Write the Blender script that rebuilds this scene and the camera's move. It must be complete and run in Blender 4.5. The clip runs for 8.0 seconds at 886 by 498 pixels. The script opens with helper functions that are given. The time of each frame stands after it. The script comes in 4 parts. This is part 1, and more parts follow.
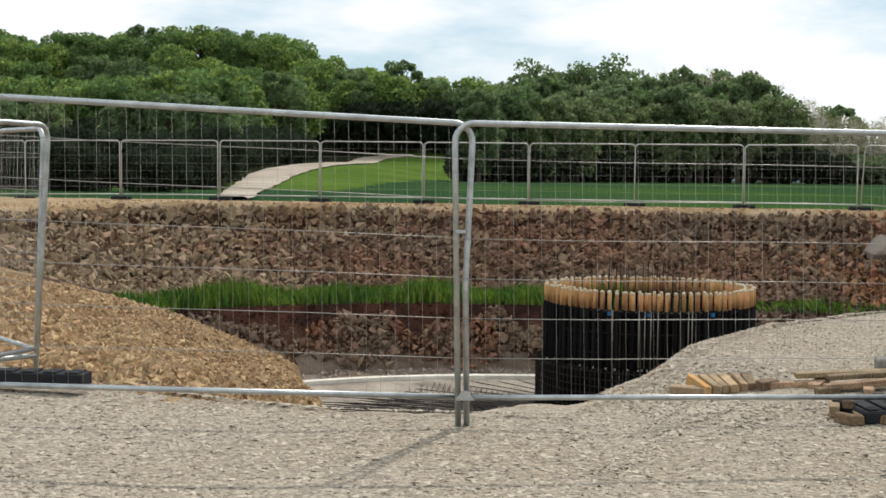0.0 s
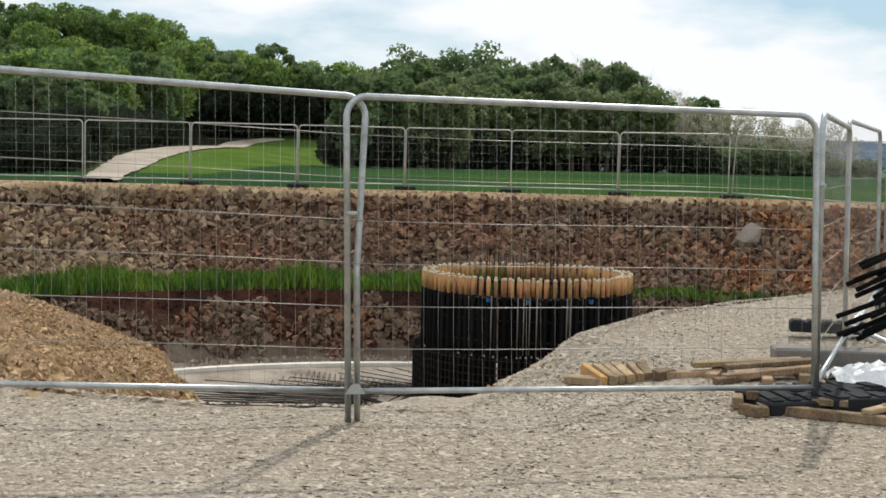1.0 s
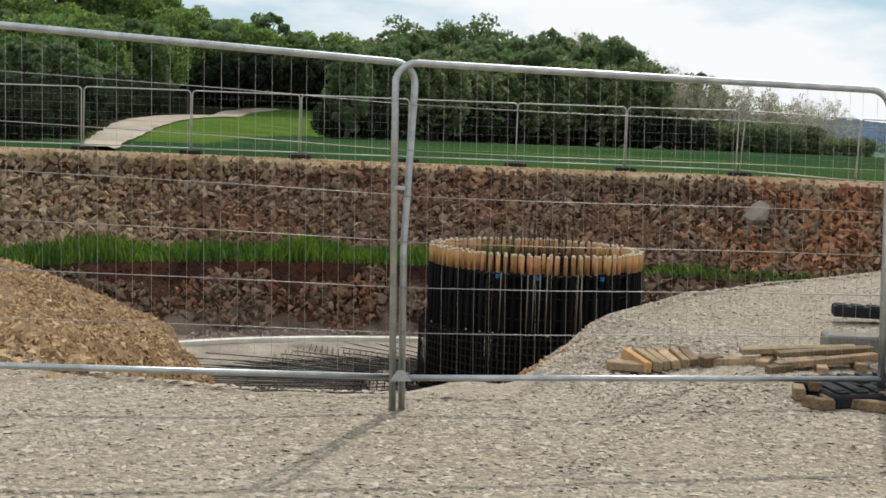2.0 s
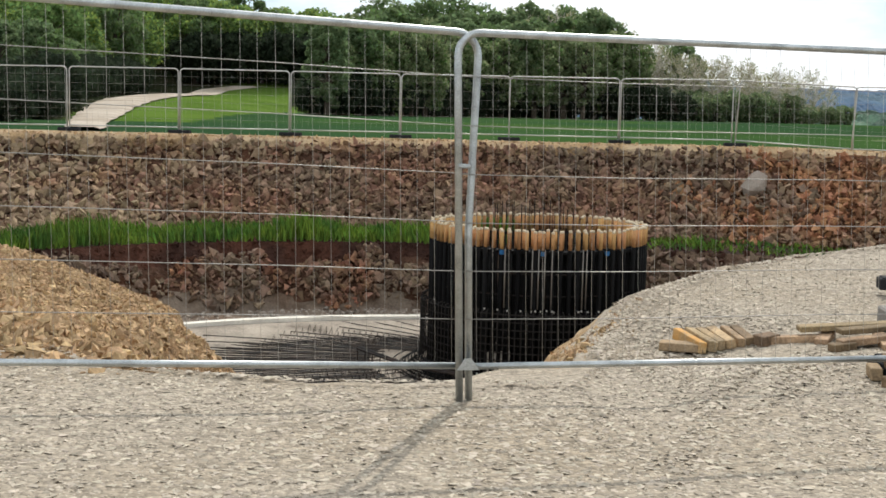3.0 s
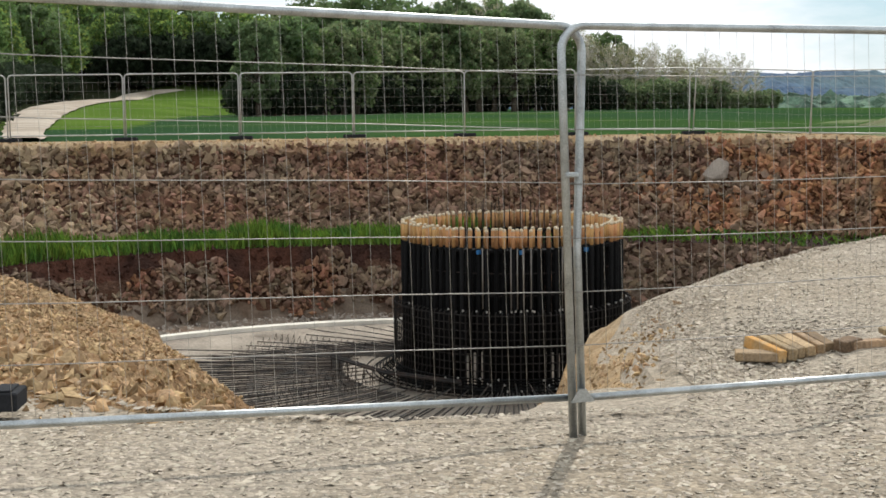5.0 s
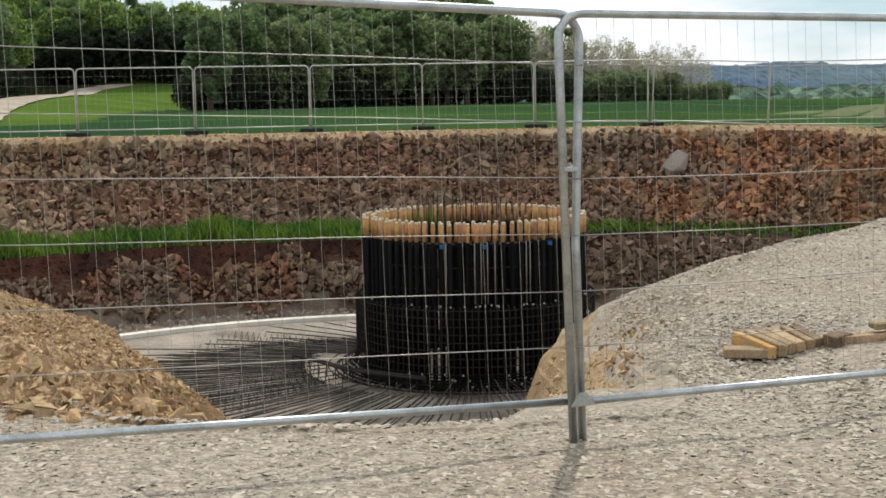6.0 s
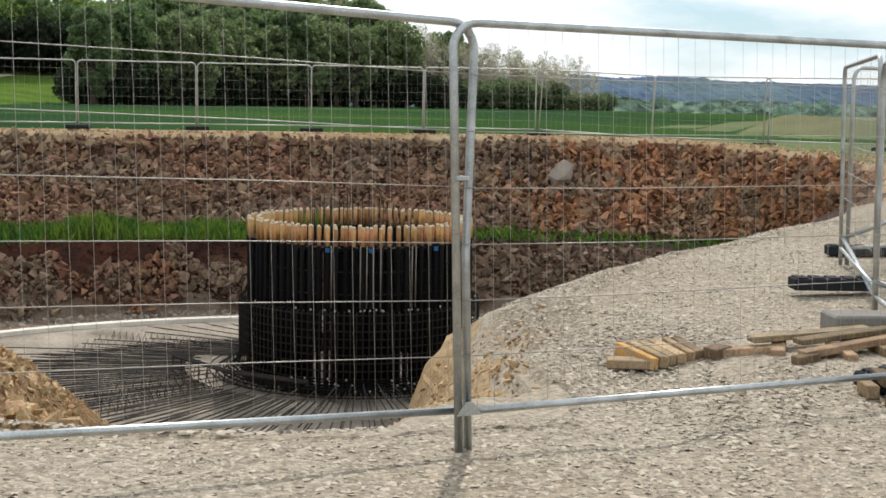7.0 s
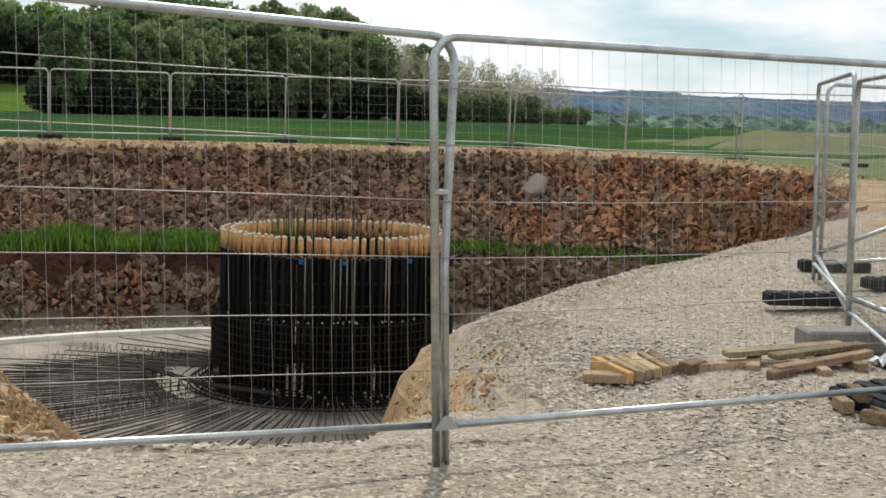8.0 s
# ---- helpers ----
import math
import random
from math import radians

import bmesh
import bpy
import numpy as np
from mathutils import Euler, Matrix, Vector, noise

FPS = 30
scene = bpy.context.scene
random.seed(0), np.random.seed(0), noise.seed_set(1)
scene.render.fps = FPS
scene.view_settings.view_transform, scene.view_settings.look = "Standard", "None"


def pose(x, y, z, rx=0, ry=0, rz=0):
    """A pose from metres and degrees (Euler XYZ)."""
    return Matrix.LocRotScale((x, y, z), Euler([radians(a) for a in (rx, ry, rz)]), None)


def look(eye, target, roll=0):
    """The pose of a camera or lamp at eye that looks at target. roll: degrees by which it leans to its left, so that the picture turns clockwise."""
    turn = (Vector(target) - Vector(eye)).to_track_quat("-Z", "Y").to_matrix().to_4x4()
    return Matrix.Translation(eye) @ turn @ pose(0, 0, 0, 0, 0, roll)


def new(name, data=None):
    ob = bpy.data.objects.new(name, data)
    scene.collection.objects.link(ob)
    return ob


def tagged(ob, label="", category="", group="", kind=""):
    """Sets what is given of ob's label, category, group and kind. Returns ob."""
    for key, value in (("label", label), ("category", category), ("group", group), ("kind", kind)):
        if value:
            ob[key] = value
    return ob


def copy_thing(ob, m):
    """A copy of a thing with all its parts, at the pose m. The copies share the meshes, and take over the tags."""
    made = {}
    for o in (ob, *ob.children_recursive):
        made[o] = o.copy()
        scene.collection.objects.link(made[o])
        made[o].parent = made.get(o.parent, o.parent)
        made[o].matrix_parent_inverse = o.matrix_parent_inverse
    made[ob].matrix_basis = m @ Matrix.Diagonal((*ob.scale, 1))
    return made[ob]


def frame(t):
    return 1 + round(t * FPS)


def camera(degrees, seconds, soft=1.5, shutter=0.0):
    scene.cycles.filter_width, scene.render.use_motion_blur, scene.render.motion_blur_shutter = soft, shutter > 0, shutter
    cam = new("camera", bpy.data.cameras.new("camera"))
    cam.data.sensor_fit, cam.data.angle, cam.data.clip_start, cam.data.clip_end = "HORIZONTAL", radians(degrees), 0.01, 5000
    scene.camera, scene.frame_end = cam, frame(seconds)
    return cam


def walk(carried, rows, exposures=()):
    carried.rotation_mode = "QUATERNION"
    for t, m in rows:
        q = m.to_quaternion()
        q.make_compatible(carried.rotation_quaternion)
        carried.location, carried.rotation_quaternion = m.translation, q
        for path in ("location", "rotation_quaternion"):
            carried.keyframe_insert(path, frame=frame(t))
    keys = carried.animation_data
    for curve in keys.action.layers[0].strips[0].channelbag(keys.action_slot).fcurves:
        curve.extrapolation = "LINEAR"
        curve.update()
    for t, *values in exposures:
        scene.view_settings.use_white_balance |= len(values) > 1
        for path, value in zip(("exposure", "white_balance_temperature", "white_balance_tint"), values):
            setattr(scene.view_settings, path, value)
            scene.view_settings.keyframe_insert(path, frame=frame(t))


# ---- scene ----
cam = camera(38.7, 8.0, soft=1.65)
PATH = [
    (0, (1.074, -8.373, 1.675), (0.784, -6.397, 1.56), 0.7),
    (0.5, (0.987, -8.096, 1.636), (0.824, -6.107, 1.504), 1.2),
    (1, (0.873, -7.823, 1.619), (0.787, -5.83, 1.486), 1.4),
    (1.5, (0.705, -7.584, 1.621), (0.607, -5.598, 1.408), 1.9),
    (1.7, (0.619, -7.499, 1.606), (0.529, -5.508, 1.447), 2.2),
    (2.8, (0.108, -6.962, 1.611), (0.081, -4.978, 1.361), 1.3),
    (3, (-0.014, -6.941, 1.591), (-0.051, -4.953, 1.377), 1.3),
    (3.5, (-0.259, -6.704, 1.614), (-0.276, -4.713, 1.416), 0.5),
    (4, (-0.48, -6.499, 1.641), (-0.498, -4.512, 1.411), -0.1),
    (4.5, (-0.7, -6.323, 1.609), (-0.709, -4.338, 1.371), 0.4),
    (4.7, (-0.784, -6.273, 1.637), (-0.736, -4.285, 1.42), -0.0),
    (5.8, (-1.066, -5.91, 1.622), (-0.972, -3.926, 1.386), -1.3),
    (6, (-1.074, -5.884, 1.632), (-0.929, -3.903, 1.4), -1.0),
    (6.5, (-1.094, -5.874, 1.644), (-0.863, -3.901, 1.415), -0.6),
    (7, (-1.093, -5.84, 1.644), (-0.767, -3.88, 1.418), 1.0),
    (7.5, (-1.104, -5.837, 1.644), (-0.722, -3.887, 1.421), 1.4),
    (8, (-1.121, -5.823, 1.65), (-0.752, -3.868, 1.444), 1.5),
]
walk(cam, [(t, look(eye, target, roll)) for t, eye, target, roll in PATH],
     exposures=[(0, -0.1), (0.5, -0.12), (1.0, -0.15), (1.5, -0.34), (2.5, 0.0), (3.5, 0.1), (4.5, 0.05), (6.0, -0.08), (6.5, 0.12), (7.2, -0.03), (8.0, -0.12)])

# ---- light ----
SUN_DIR = Vector((0.23, 0.97, 1.04)).normalized()      # towards the sun
sun_el = math.asin(SUN_DIR.z)
sun_az = math.atan2(SUN_DIR.x, SUN_DIR.y)
world = bpy.data.worlds.new("sky")
scene.world = world
world.use_nodes = True
wt = world.node_tree
wbg = wt.nodes["Background"]
wsky = wt.nodes.new("ShaderNodeTexSky")
wsky.sky_type, wsky.sun_disc = "NISHITA", False
wsky.sun_elevation, wsky.sun_rotation = sun_el, sun_az
wsky.air_density, wsky.dust_density = 1.2, 0.4
wtc = wt.nodes.new("ShaderNodeTexCoord")
wmap = wt.nodes.new("ShaderNodeMapping")
wmap.inputs["Rotation"].default_value = (0, 0, -0.27)
wmap.inputs["Scale"].default_value = (1.0, 1.0, 3.2)
wno = wt.nodes.new("ShaderNodeTexNoise")
wno.inputs["Scale"].default_value, wno.inputs["Detail"].default_value = 2.6, 7.0
wno.inputs["Roughness"].default_value = 0.55
wramp = wt.nodes.new("ShaderNodeValToRGB")
wramp.color_ramp.elements[0].position, wramp.color_ramp.elements[1].position = 0.37, 0.50
wmix = wt.nodes.new("ShaderNodeMixRGB")
wmix.inputs[2].default_value = (15.2, 15.6, 16.0, 1)
wt.links.new(wtc.outputs["Generated"], wmap.inputs["Vector"])
wt.links.new(wmap.outputs[0], wno.inputs["Vector"])
wt.links.new(wno.outputs["Fac"], wramp.inputs[0])
wt.links.new(wramp.outputs[0], wmix.inputs[0])
wveil = wt.nodes.new("ShaderNodeMixRGB")
wveil.inputs[0].default_value, wveil.inputs[2].default_value = 0.55, (8.2, 12.4, 15.6, 1)
wt.links.new(wsky.outputs[0], wveil.inputs[1])
wt.links.new(wveil.outputs[0], wmix.inputs[1])
wt.links.new(wmix.outputs[0], wbg.inputs[0])
wbg.inputs[1].default_value = 0.072
sun = new("sun", bpy.data.lights.new("sun", "SUN"))
sun.data.energy, sun.data.angle, sun.data.color = 2.9, radians(0.6), (1.0, 0.95, 0.87)
sun.matrix_world = look((0, 0, 40), Vector((0, 0, 40)) - SUN_DIR)

# ---- materials ----


def material(name, base, rough=0.9, metal=0.0, spread=0.0, hue=0.0, scale=8.0, amount=0.25, fine=60.0, bump=0.3, dist=0.02, second=None, second_scale=1.5, edge=(0.45, 0.6), piece=None, spec=0.12):
    """A surface with two scales of mottling, an optional second colour in patches and a random shift per piece ('object' or 'island')."""
    m = bpy.data.materials.new(name)
    m.use_nodes = True
    t = m.node_tree
    b = t.nodes["Principled BSDF"]
    b.inputs["Roughness"].default_value, b.inputs["Metallic"].default_value = rough, metal
    b.inputs["Specular IOR Level"].default_value = spec
    tc = t.nodes.new("ShaderNodeTexCoord")
    geo = t.nodes.new("ShaderNodeNewGeometry")
    pos = geo.outputs["Position"] if piece != "object_space" else tc.outputs["Object"]
    n1 = t.nodes.new("ShaderNodeTexNoise")
    n1.inputs["Scale"].default_value, n1.inputs["Detail"].default_value = scale, 5
    n2 = t.nodes.new("ShaderNodeTexNoise")
    n2.inputs["Scale"].default_value, n2.inputs["Detail"].default_value = fine, 4
    t.links.new(pos, n1.inputs["Vector"])
    t.links.new(pos, n2.inputs["Vector"])
    col = t.nodes.new("ShaderNodeRGB")
    col.outputs[0].default_value = (*base, 1)
    out = col.outputs[0]
    if second:
        n3 = t.nodes.new("ShaderNodeTexNoise")
        n3.inputs["Scale"].default_value, n3.inputs["Detail"].default_value = second_scale, 6
        t.links.new(pos, n3.inputs["Vector"])
        r3 = t.nodes.new("ShaderNodeMapRange")
        r3.inputs[1].default_value, r3.inputs[2].default_value = edge
        t.links.new(n3.outputs["Fac"], r3.inputs[0])
        mx = t.nodes.new("ShaderNodeMixRGB")
        mx.inputs[2].default_value = (*second, 1)
        t.links.new(r3.outputs[0], mx.inputs[0])
        t.links.new(out, mx.inputs[1])
        out = mx.outputs[0]
    hsv = t.nodes.new("ShaderNodeHueSaturation")
    add = t.nodes.new("ShaderNodeMath")
    add.operation = "ADD"
    t.links.new(n1.outputs["Fac"], add.inputs[0])
    t.links.new(n2.outputs["Fac"], add.inputs[1])
    mr = t.nodes.new("ShaderNodeMapRange")
    mr.inputs[1].default_value, mr.inputs[2].default_value = 0.6, 1.4
    mr.inputs[3].default_value, mr.inputs[4].default_value = 1 - amount, 1 + amount
    t.links.new(add.outputs[0], mr.inputs[0])
    val = mr.outputs[0]
    if spread or hue:
        if piece == "object":
            oi = t.nodes.new("ShaderNodeObjectInfo")
            rnd = oi.outputs["Random"]
        else:
            rnd = geo.outputs["Random Per Island"]
        ms = t.nodes.new("ShaderNodeMapRange")
        ms.inputs[3].default_value, ms.inputs[4].default_value = 1 - spread, 1 + spread
        t.links.new(rnd, ms.inputs[0])
        mu = t.nodes.new("ShaderNodeMath")
        mu.operation = "MULTIPLY"
        t.links.new(val, mu.inputs[0])
        t.links.new(ms.outputs[0], mu.inputs[1])
        val = mu.outputs[0]
        fr = t.nodes.new("ShaderNodeMath")
        fr.operation, fr.inputs[1].default_value = "MULTIPLY", 7.31
        t.links.new(rnd, fr.inputs[0])
        fr2 = t.nodes.new("ShaderNodeMath")
        fr2.operation = "FRACT"
        t.links.new(fr.outputs[0], fr2.inputs[0])
        mh = t.nodes.new("ShaderNodeMapRange")
        mh.inputs[3].default_value, mh.inputs[4].default_value = 0.5 - hue, 0.5 + hue
        t.links.new(fr2.outputs[0], mh.inputs[0])
        t.links.new(mh.outputs[0], hsv.inputs["Hue"])
    t.links.new(val, hsv.inputs["Value"])
    t.links.new(out, hsv.inputs["Color"])
    t.links.new(hsv.outputs[0], b.inputs["Base Color"])
    if bump:
        bp = t.nodes.new("ShaderNodeBump")
        bp.inputs["Strength"].default_value, bp.inputs["Distance"].default_value = bump, dist
        t.links.new(add.outputs[0], bp.inputs["Height"])
        t.links.new(bp.outputs[0], b.inputs["Normal"])
    return m


M_GRAVEL = material("gravel", (0.335, 0.288, 0.226), amount=0.36, scale=12, fine=42, bump=0.35, dist=0.015, second=(0.30, 0.25, 0.185), second_scale=0.5, edge=(0.42, 0.62))
M_CHIP = material("gravel_chip", (0.425, 0.37, 0.295), amount=0.15, spread=0.3, hue=0.012, scale=20, fine=120, bump=0.3, dist=0.005)
M_TAN = material("tan_earth", (0.33, 0.225, 0.12), amount=0.4, scale=3, fine=22, bump=0.9, dist=0.06, second=(0.40, 0.30, 0.185), second_scale=0.7)
M_BANK = material("bank_earth", (0.27, 0.165, 0.082), amount=0.5, scale=5, fine=26, bump=1.0, dist=0.12, second=(0.36, 0.25, 0.14), second_scale=0.7)
M_TANROCK = material("tan_rock", (0.43, 0.298, 0.168), amount=0.35, spread=0.38, hue=0.009, scale=5, fine=40, bump=0.5, dist=0.02)
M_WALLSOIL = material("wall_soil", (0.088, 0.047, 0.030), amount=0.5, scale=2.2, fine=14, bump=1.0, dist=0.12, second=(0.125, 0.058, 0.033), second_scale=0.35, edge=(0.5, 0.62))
M_TANWALL = material("tan_wall_rock", (0.275, 0.203, 0.13), amount=0.3, spread=0.45, hue=0.014, scale=3, fine=25, bump=0.6, dist=0.04, second=(0.27, 0.17, 0.10), second_scale=0.5, edge=(0.5, 0.66))
M_WASH = material("pale_washed_clay", (0.205, 0.16, 0.122), amount=0.35, scale=2.0, fine=16, bump=0.5, dist=0.05, second=(0.13, 0.088, 0.062), second_scale=0.9)
M_CLAY = material("brown_clay", (0.155, 0.104, 0.07), amount=0.5, scale=2.2, fine=14, bump=1.0, dist=0.1, second=(0.10, 0.06, 0.04), second_scale=0.8)
M_UMBER = material("dark_red_subsoil", (0.072, 0.030, 0.019), amount=0.5, scale=2.2, fine=14, bump=0.9, dist=0.08, second=(0.045, 0.022, 0.016), second_scale=0.7)
M_LOWROCK = material("muddy_rock", (0.205, 0.146, 0.103), amount=0.35, spread=0.5, hue=0.016, scale=3, fine=25, bump=0.6, dist=0.04, second=(0.25, 0.12, 0.07), second_scale=0.45, edge=(0.52, 0.66))
M_BARE = material("bare_steel_rod", (0.22, 0.20, 0.175), rough=0.5, metal=0.4, amount=0.3, bump=0.1, spec=0.4)
# pale colour for the painted glints on the stirrup ends
M_GLINT = material("pale_glint", (0.36, 0.34, 0.31), rough=0.5, amount=0.2, bump=0.1, spec=0.4)
M_GRID = material("rusty_rebar", (0.024, 0.021, 0.019), rough=0.7, amount=0.4, scale=6, fine=70, bump=0.3, dist=0.004)
M_ROCK = material("wall_rock", (0.20, 0.142, 0.098), amount=0.3, spread=0.45, hue=0.016, scale=3, fine=25, bump=0.6, dist=0.04, second=(0.222, 0.126, 0.08), second_scale=0.3, edge=(0.42, 0.62))
M_REDROCK = material("red_wall_rock", (0.30, 0.15, 0.078), amount=0.35, spread=0.45, hue=0.012, scale=3, fine=25, bump=0.6, dist=0.04, second=(0.25, 0.165, 0.105), second_scale=0.8)
M_REDSOIL = material("red_soil", (0.15, 0.066, 0.033), amount=0.5, scale=2.2, fine=14, bump=1.0, dist=0.12, second=(0.11, 0.055, 0.032), second_scale=0.6)
M_ROCK1 = material("wall_stone", (0.23, 0.168, 0.118), amount=0.3, spread=0.4, hue=0.016, piece="object", scale=3, fine=25, bump=0.6, dist=0.04)
M_TANROCK1 = material("tan_stone", (0.41, 0.268, 0.145), amount=0.3, spread=0.3, hue=0.008, piece="object", scale=5, fine=40, bump=0.5, dist=0.02)
M_PALEROCK = material("pale_rock", (0.36, 0.31, 0.26), amount=0.3, spread=0.2, scale=3, fine=25, bump=0.6, dist=0.04)
# brown soil, its colour deepened with the shade band below the grass
M_BENCHSOIL = material("shaded_bench_soil", (0.034, 0.02, 0.015), amount=0.5, scale=2, fine=16, bump=0.9, dist=0.1, second=(0.06, 0.03, 0.021), second_scale=0.6)
M_BLIND = material("concrete_blinding", (0.315, 0.272, 0.222), amount=0.5, scale=1.2, fine=18, bump=0.3, dist=0.03, second=(0.22, 0.185, 0.15), second_scale=0.7)
M_KERB = material("pale_concrete", (0.70, 0.66, 0.58), amount=0.3, scale=2, fine=40, bump=0.2)
M_REBAR = material("dark_rebar", (0.022, 0.02, 0.019), rough=0.75, amount=0.4, spread=0.3, piece="object", scale=6, fine=70, bump=0.4, dist=0.004, second=(0.035, 0.025, 0.02), second_scale=3)
M_FAN = material("grey_rebar", (0.052, 0.049, 0.046), rough=0.7, amount=0.4, spread=0.35, piece="object", scale=6, fine=70, bump=0.4, dist=0.004, second=(0.07, 0.055, 0.045), second_scale=3)
M_BOLT = material("black_sleeve", (0.009, 0.009, 0.009), rough=0.8, spec=0.05, amount=0.3, spread=0.4, piece="object", bump=0.1)
M_CAP = material("ochre_cap", (0.42, 0.24, 0.105), rough=0.8, amount=0.25, spread=0.3, hue=0.012, piece="object", scale=5, fine=60, bump=0.2, dist=0.005)
M_CAPTOP = material("pale_cap_top", (0.58, 0.49, 0.35), rough=0.8, amount=0.15, bump=0.1)
M_BLUE = material("blue_tape", (0.03, 0.13, 0.30), rough=0.6, amount=0.2, bump=0.1)
M_STEEL = material("galvanised_steel", (0.42, 0.445, 0.45), rough=0.40, metal=0.95, amount=0.45, scale=9, fine=160, bump=0.08, dist=0.002, spec=0.5)
M_WIRE = material("galvanised_wire", (0.33, 0.315, 0.29), rough=0.55, metal=0.6, amount=0.2, scale=12, fine=90, bump=0.0, spec=0.5)
M_DULL = material("weathered_galvanising", (0.46, 0.455, 0.43), rough=0.55, metal=0.35, amount=0.25, scale=9, fine=90, bump=0.05, dist=0.002, spec=0.4)
M_FINEWIRE = material("bright_wire", (0.40, 0.375, 0.335), rough=0.5, metal=0.5, amount=0.2, scale=12, fine=90, bump=0.0, spec=0.5)
M_RUBBER = material("black_rubber", (0.022, 0.023, 0.026), rough=0.8, amount=0.35, scale=9, fine=80, bump=0.3, dist=0.005)
M_CONC = material("grey_concrete", (0.22, 0.205, 0.185), amount=0.25, scale=4, fine=50, bump=0.3, dist=0.006)
M_WOOD = material("weathered_timber", (0.29, 0.205, 0.12), rough=0.8, amount=0.6, spread=0.5, hue=0.012, piece="object", scale=6, fine=60, bump=0.3, dist=0.006, second=(0.24, 0.175, 0.11), second_scale=4)
M_ORANGE = material("fresh_orange_timber", (0.52, 0.28, 0.09), rough=0.8, amount=0.3, scale=7, fine=60, bump=0.3, dist=0.005, second=(0.46, 0.33, 0.18), second_scale=5)
M_FOIL = material("crumpled_plastic", (0.82, 0.83, 0.84), rough=0.3, amount=0.12, scale=12, fine=50, bump=0.6, dist=0.02, spec=0.6)
M_FIELD = material("crop_field", (0.028, 0.062, 0.027), amount=0.25, scale=0.12, fine=1.6, bump=0.4, dist=0.1, second=(0.046, 0.09, 0.022), second_scale=0.02, spec=0.0)
M_MEADOW = material("young_barley", (0.075, 0.128, 0.024), amount=0.3, scale=0.12, fine=1.6, bump=0.4, dist=0.1, second=(0.095, 0.15, 0.03), second_scale=0.03, spec=0.0)
# ground under the trees, with their shade put into the colour
M_TREESHADE = material("tree_shaded_ground", (0.032, 0.034, 0.018), amount=0.5, scale=0.4, fine=4, bump=0.5, dist=0.1, second=(0.02, 0.028, 0.014), second_scale=0.2, spec=0.0)
M_MOUND = material("rough_grass", (0.085, 0.12, 0.035), amount=0.35, scale=0.5, fine=5, bump=0.5, dist=0.1, second=(0.12, 0.12, 0.05), second_scale=0.3)
M_TRACK = material("chalk_track", (0.42, 0.36, 0.29), amount=0.25, scale=0.4, fine=4, bump=0.3, second=(0.30, 0.25, 0.19), second_scale=0.12)
M_GRASS = material("tall_grass", (0.13, 0.215, 0.03), rough=0.7, amount=0.3, spread=0.5, second=(0.07, 0.15, 0.03), second_scale=1.4, hue=0.02, scale=0.8, fine=8, bump=0)
M_BARK = material("bark", (0.075, 0.06, 0.045), amount=0.4, scale=2, fine=14, bump=0.6, dist=0.05)
M_PALEBARK = material("pale_bark", (0.60, 0.55, 0.46), amount=0.3, scale=2, fine=14, bump=0.4, dist=0.05)


def leaf_material(name, base, spread=0.35):
    m = material(name, base, rough=0.7, amount=0.25, spread=spread, hue=0.02, scale=0.25, fine=2.0, bump=0)
    t = m.node_tree
    b = t.nodes["Principled BSDF"]
    b.inputs["Transmission Weight"].default_value = 0.0
    tr = t.nodes.new("ShaderNodeBsdfTranslucent")
    mixs = t.nodes.new("ShaderNodeMixShader")
    mixs.inputs[0].default_value = 0.58
    t.links.new(b.inputs["Base Color"].links[0].from_socket, tr.inputs[0])
    t.links.new(b.outputs[0], mixs.inputs[1])
    t.links.new(tr.outputs[0], mixs.inputs[2])
    t.links.new(mixs.outputs[0], t.nodes["Material Output"].inputs[0])
    return m


M_LEAF = [leaf_material("oak_leaf", (0.135, 0.215, 0.072)), leaf_material("bright_leaf", (0.26, 0.35, 0.085)),
          leaf_material("dark_leaf", (0.15, 0.21, 0.10)), leaf_material("olive_leaf", (0.215, 0.255, 0.13))]
# leaf colour set as dark as the shaded interior of the wood
M_SHADE = leaf_material("shaded_wood_leaf", (0.032, 0.046, 0.026))
M_PALELEAF = leaf_material("budding_leaf", (0.30, 0.31, 0.15))
# ridge woodland with the blue of the distance haze mixed into its colour
M_BLUEWOOD = material("hazed_woodland", (0.045, 0.085, 0.15), amount=0.4, scale=0.012, fine=0.06, bump=0.8, dist=6.0, second=(0.075, 0.125, 0.15), second_scale=0.004)

# crushed stone: cells of differing tone with rounded relief
_t = M_GRAVEL.node_tree
_b = _t.nodes["Principled BSDF"]
_src = _b.inputs["Base Color"].links[0].from_socket
_geo = _t.nodes.new("ShaderNodeNewGeometry")
_vor = _t.nodes.new("ShaderNodeTexVoronoi")
_vor.inputs["Scale"].default_value = 30.0
_t.links.new(_geo.outputs["Position"], _vor.inputs["Vector"])
_hs = _t.nodes.new("ShaderNodeHueSaturation")
_sep = _t.nodes.new("ShaderNodeSeparateColor")
_mr = _t.nodes.new("ShaderNodeMapRange")
_mr.inputs[3].default_value, _mr.inputs[4].default_value = 0.72, 1.28
_t.links.new(_vor.outputs["Color"], _sep.inputs[0])
_t.links.new(_sep.outputs[0], _mr.inputs[0])
_t.links.new(_mr.outputs[0], _hs.inputs["Value"])
_t.links.new(_src, _hs.inputs["Color"])
_t.links.new(_hs.outputs[0], _b.inputs["Base Color"])
_bp = _t.nodes.new("ShaderNodeBump")
_bp.invert = True
_bp.inputs["Strength"].default_value, _bp.inputs["Distance"].default_value = 0.65, 0.025
_t.links.new(_vor.outputs["Distance"], _bp.inputs["Height"])
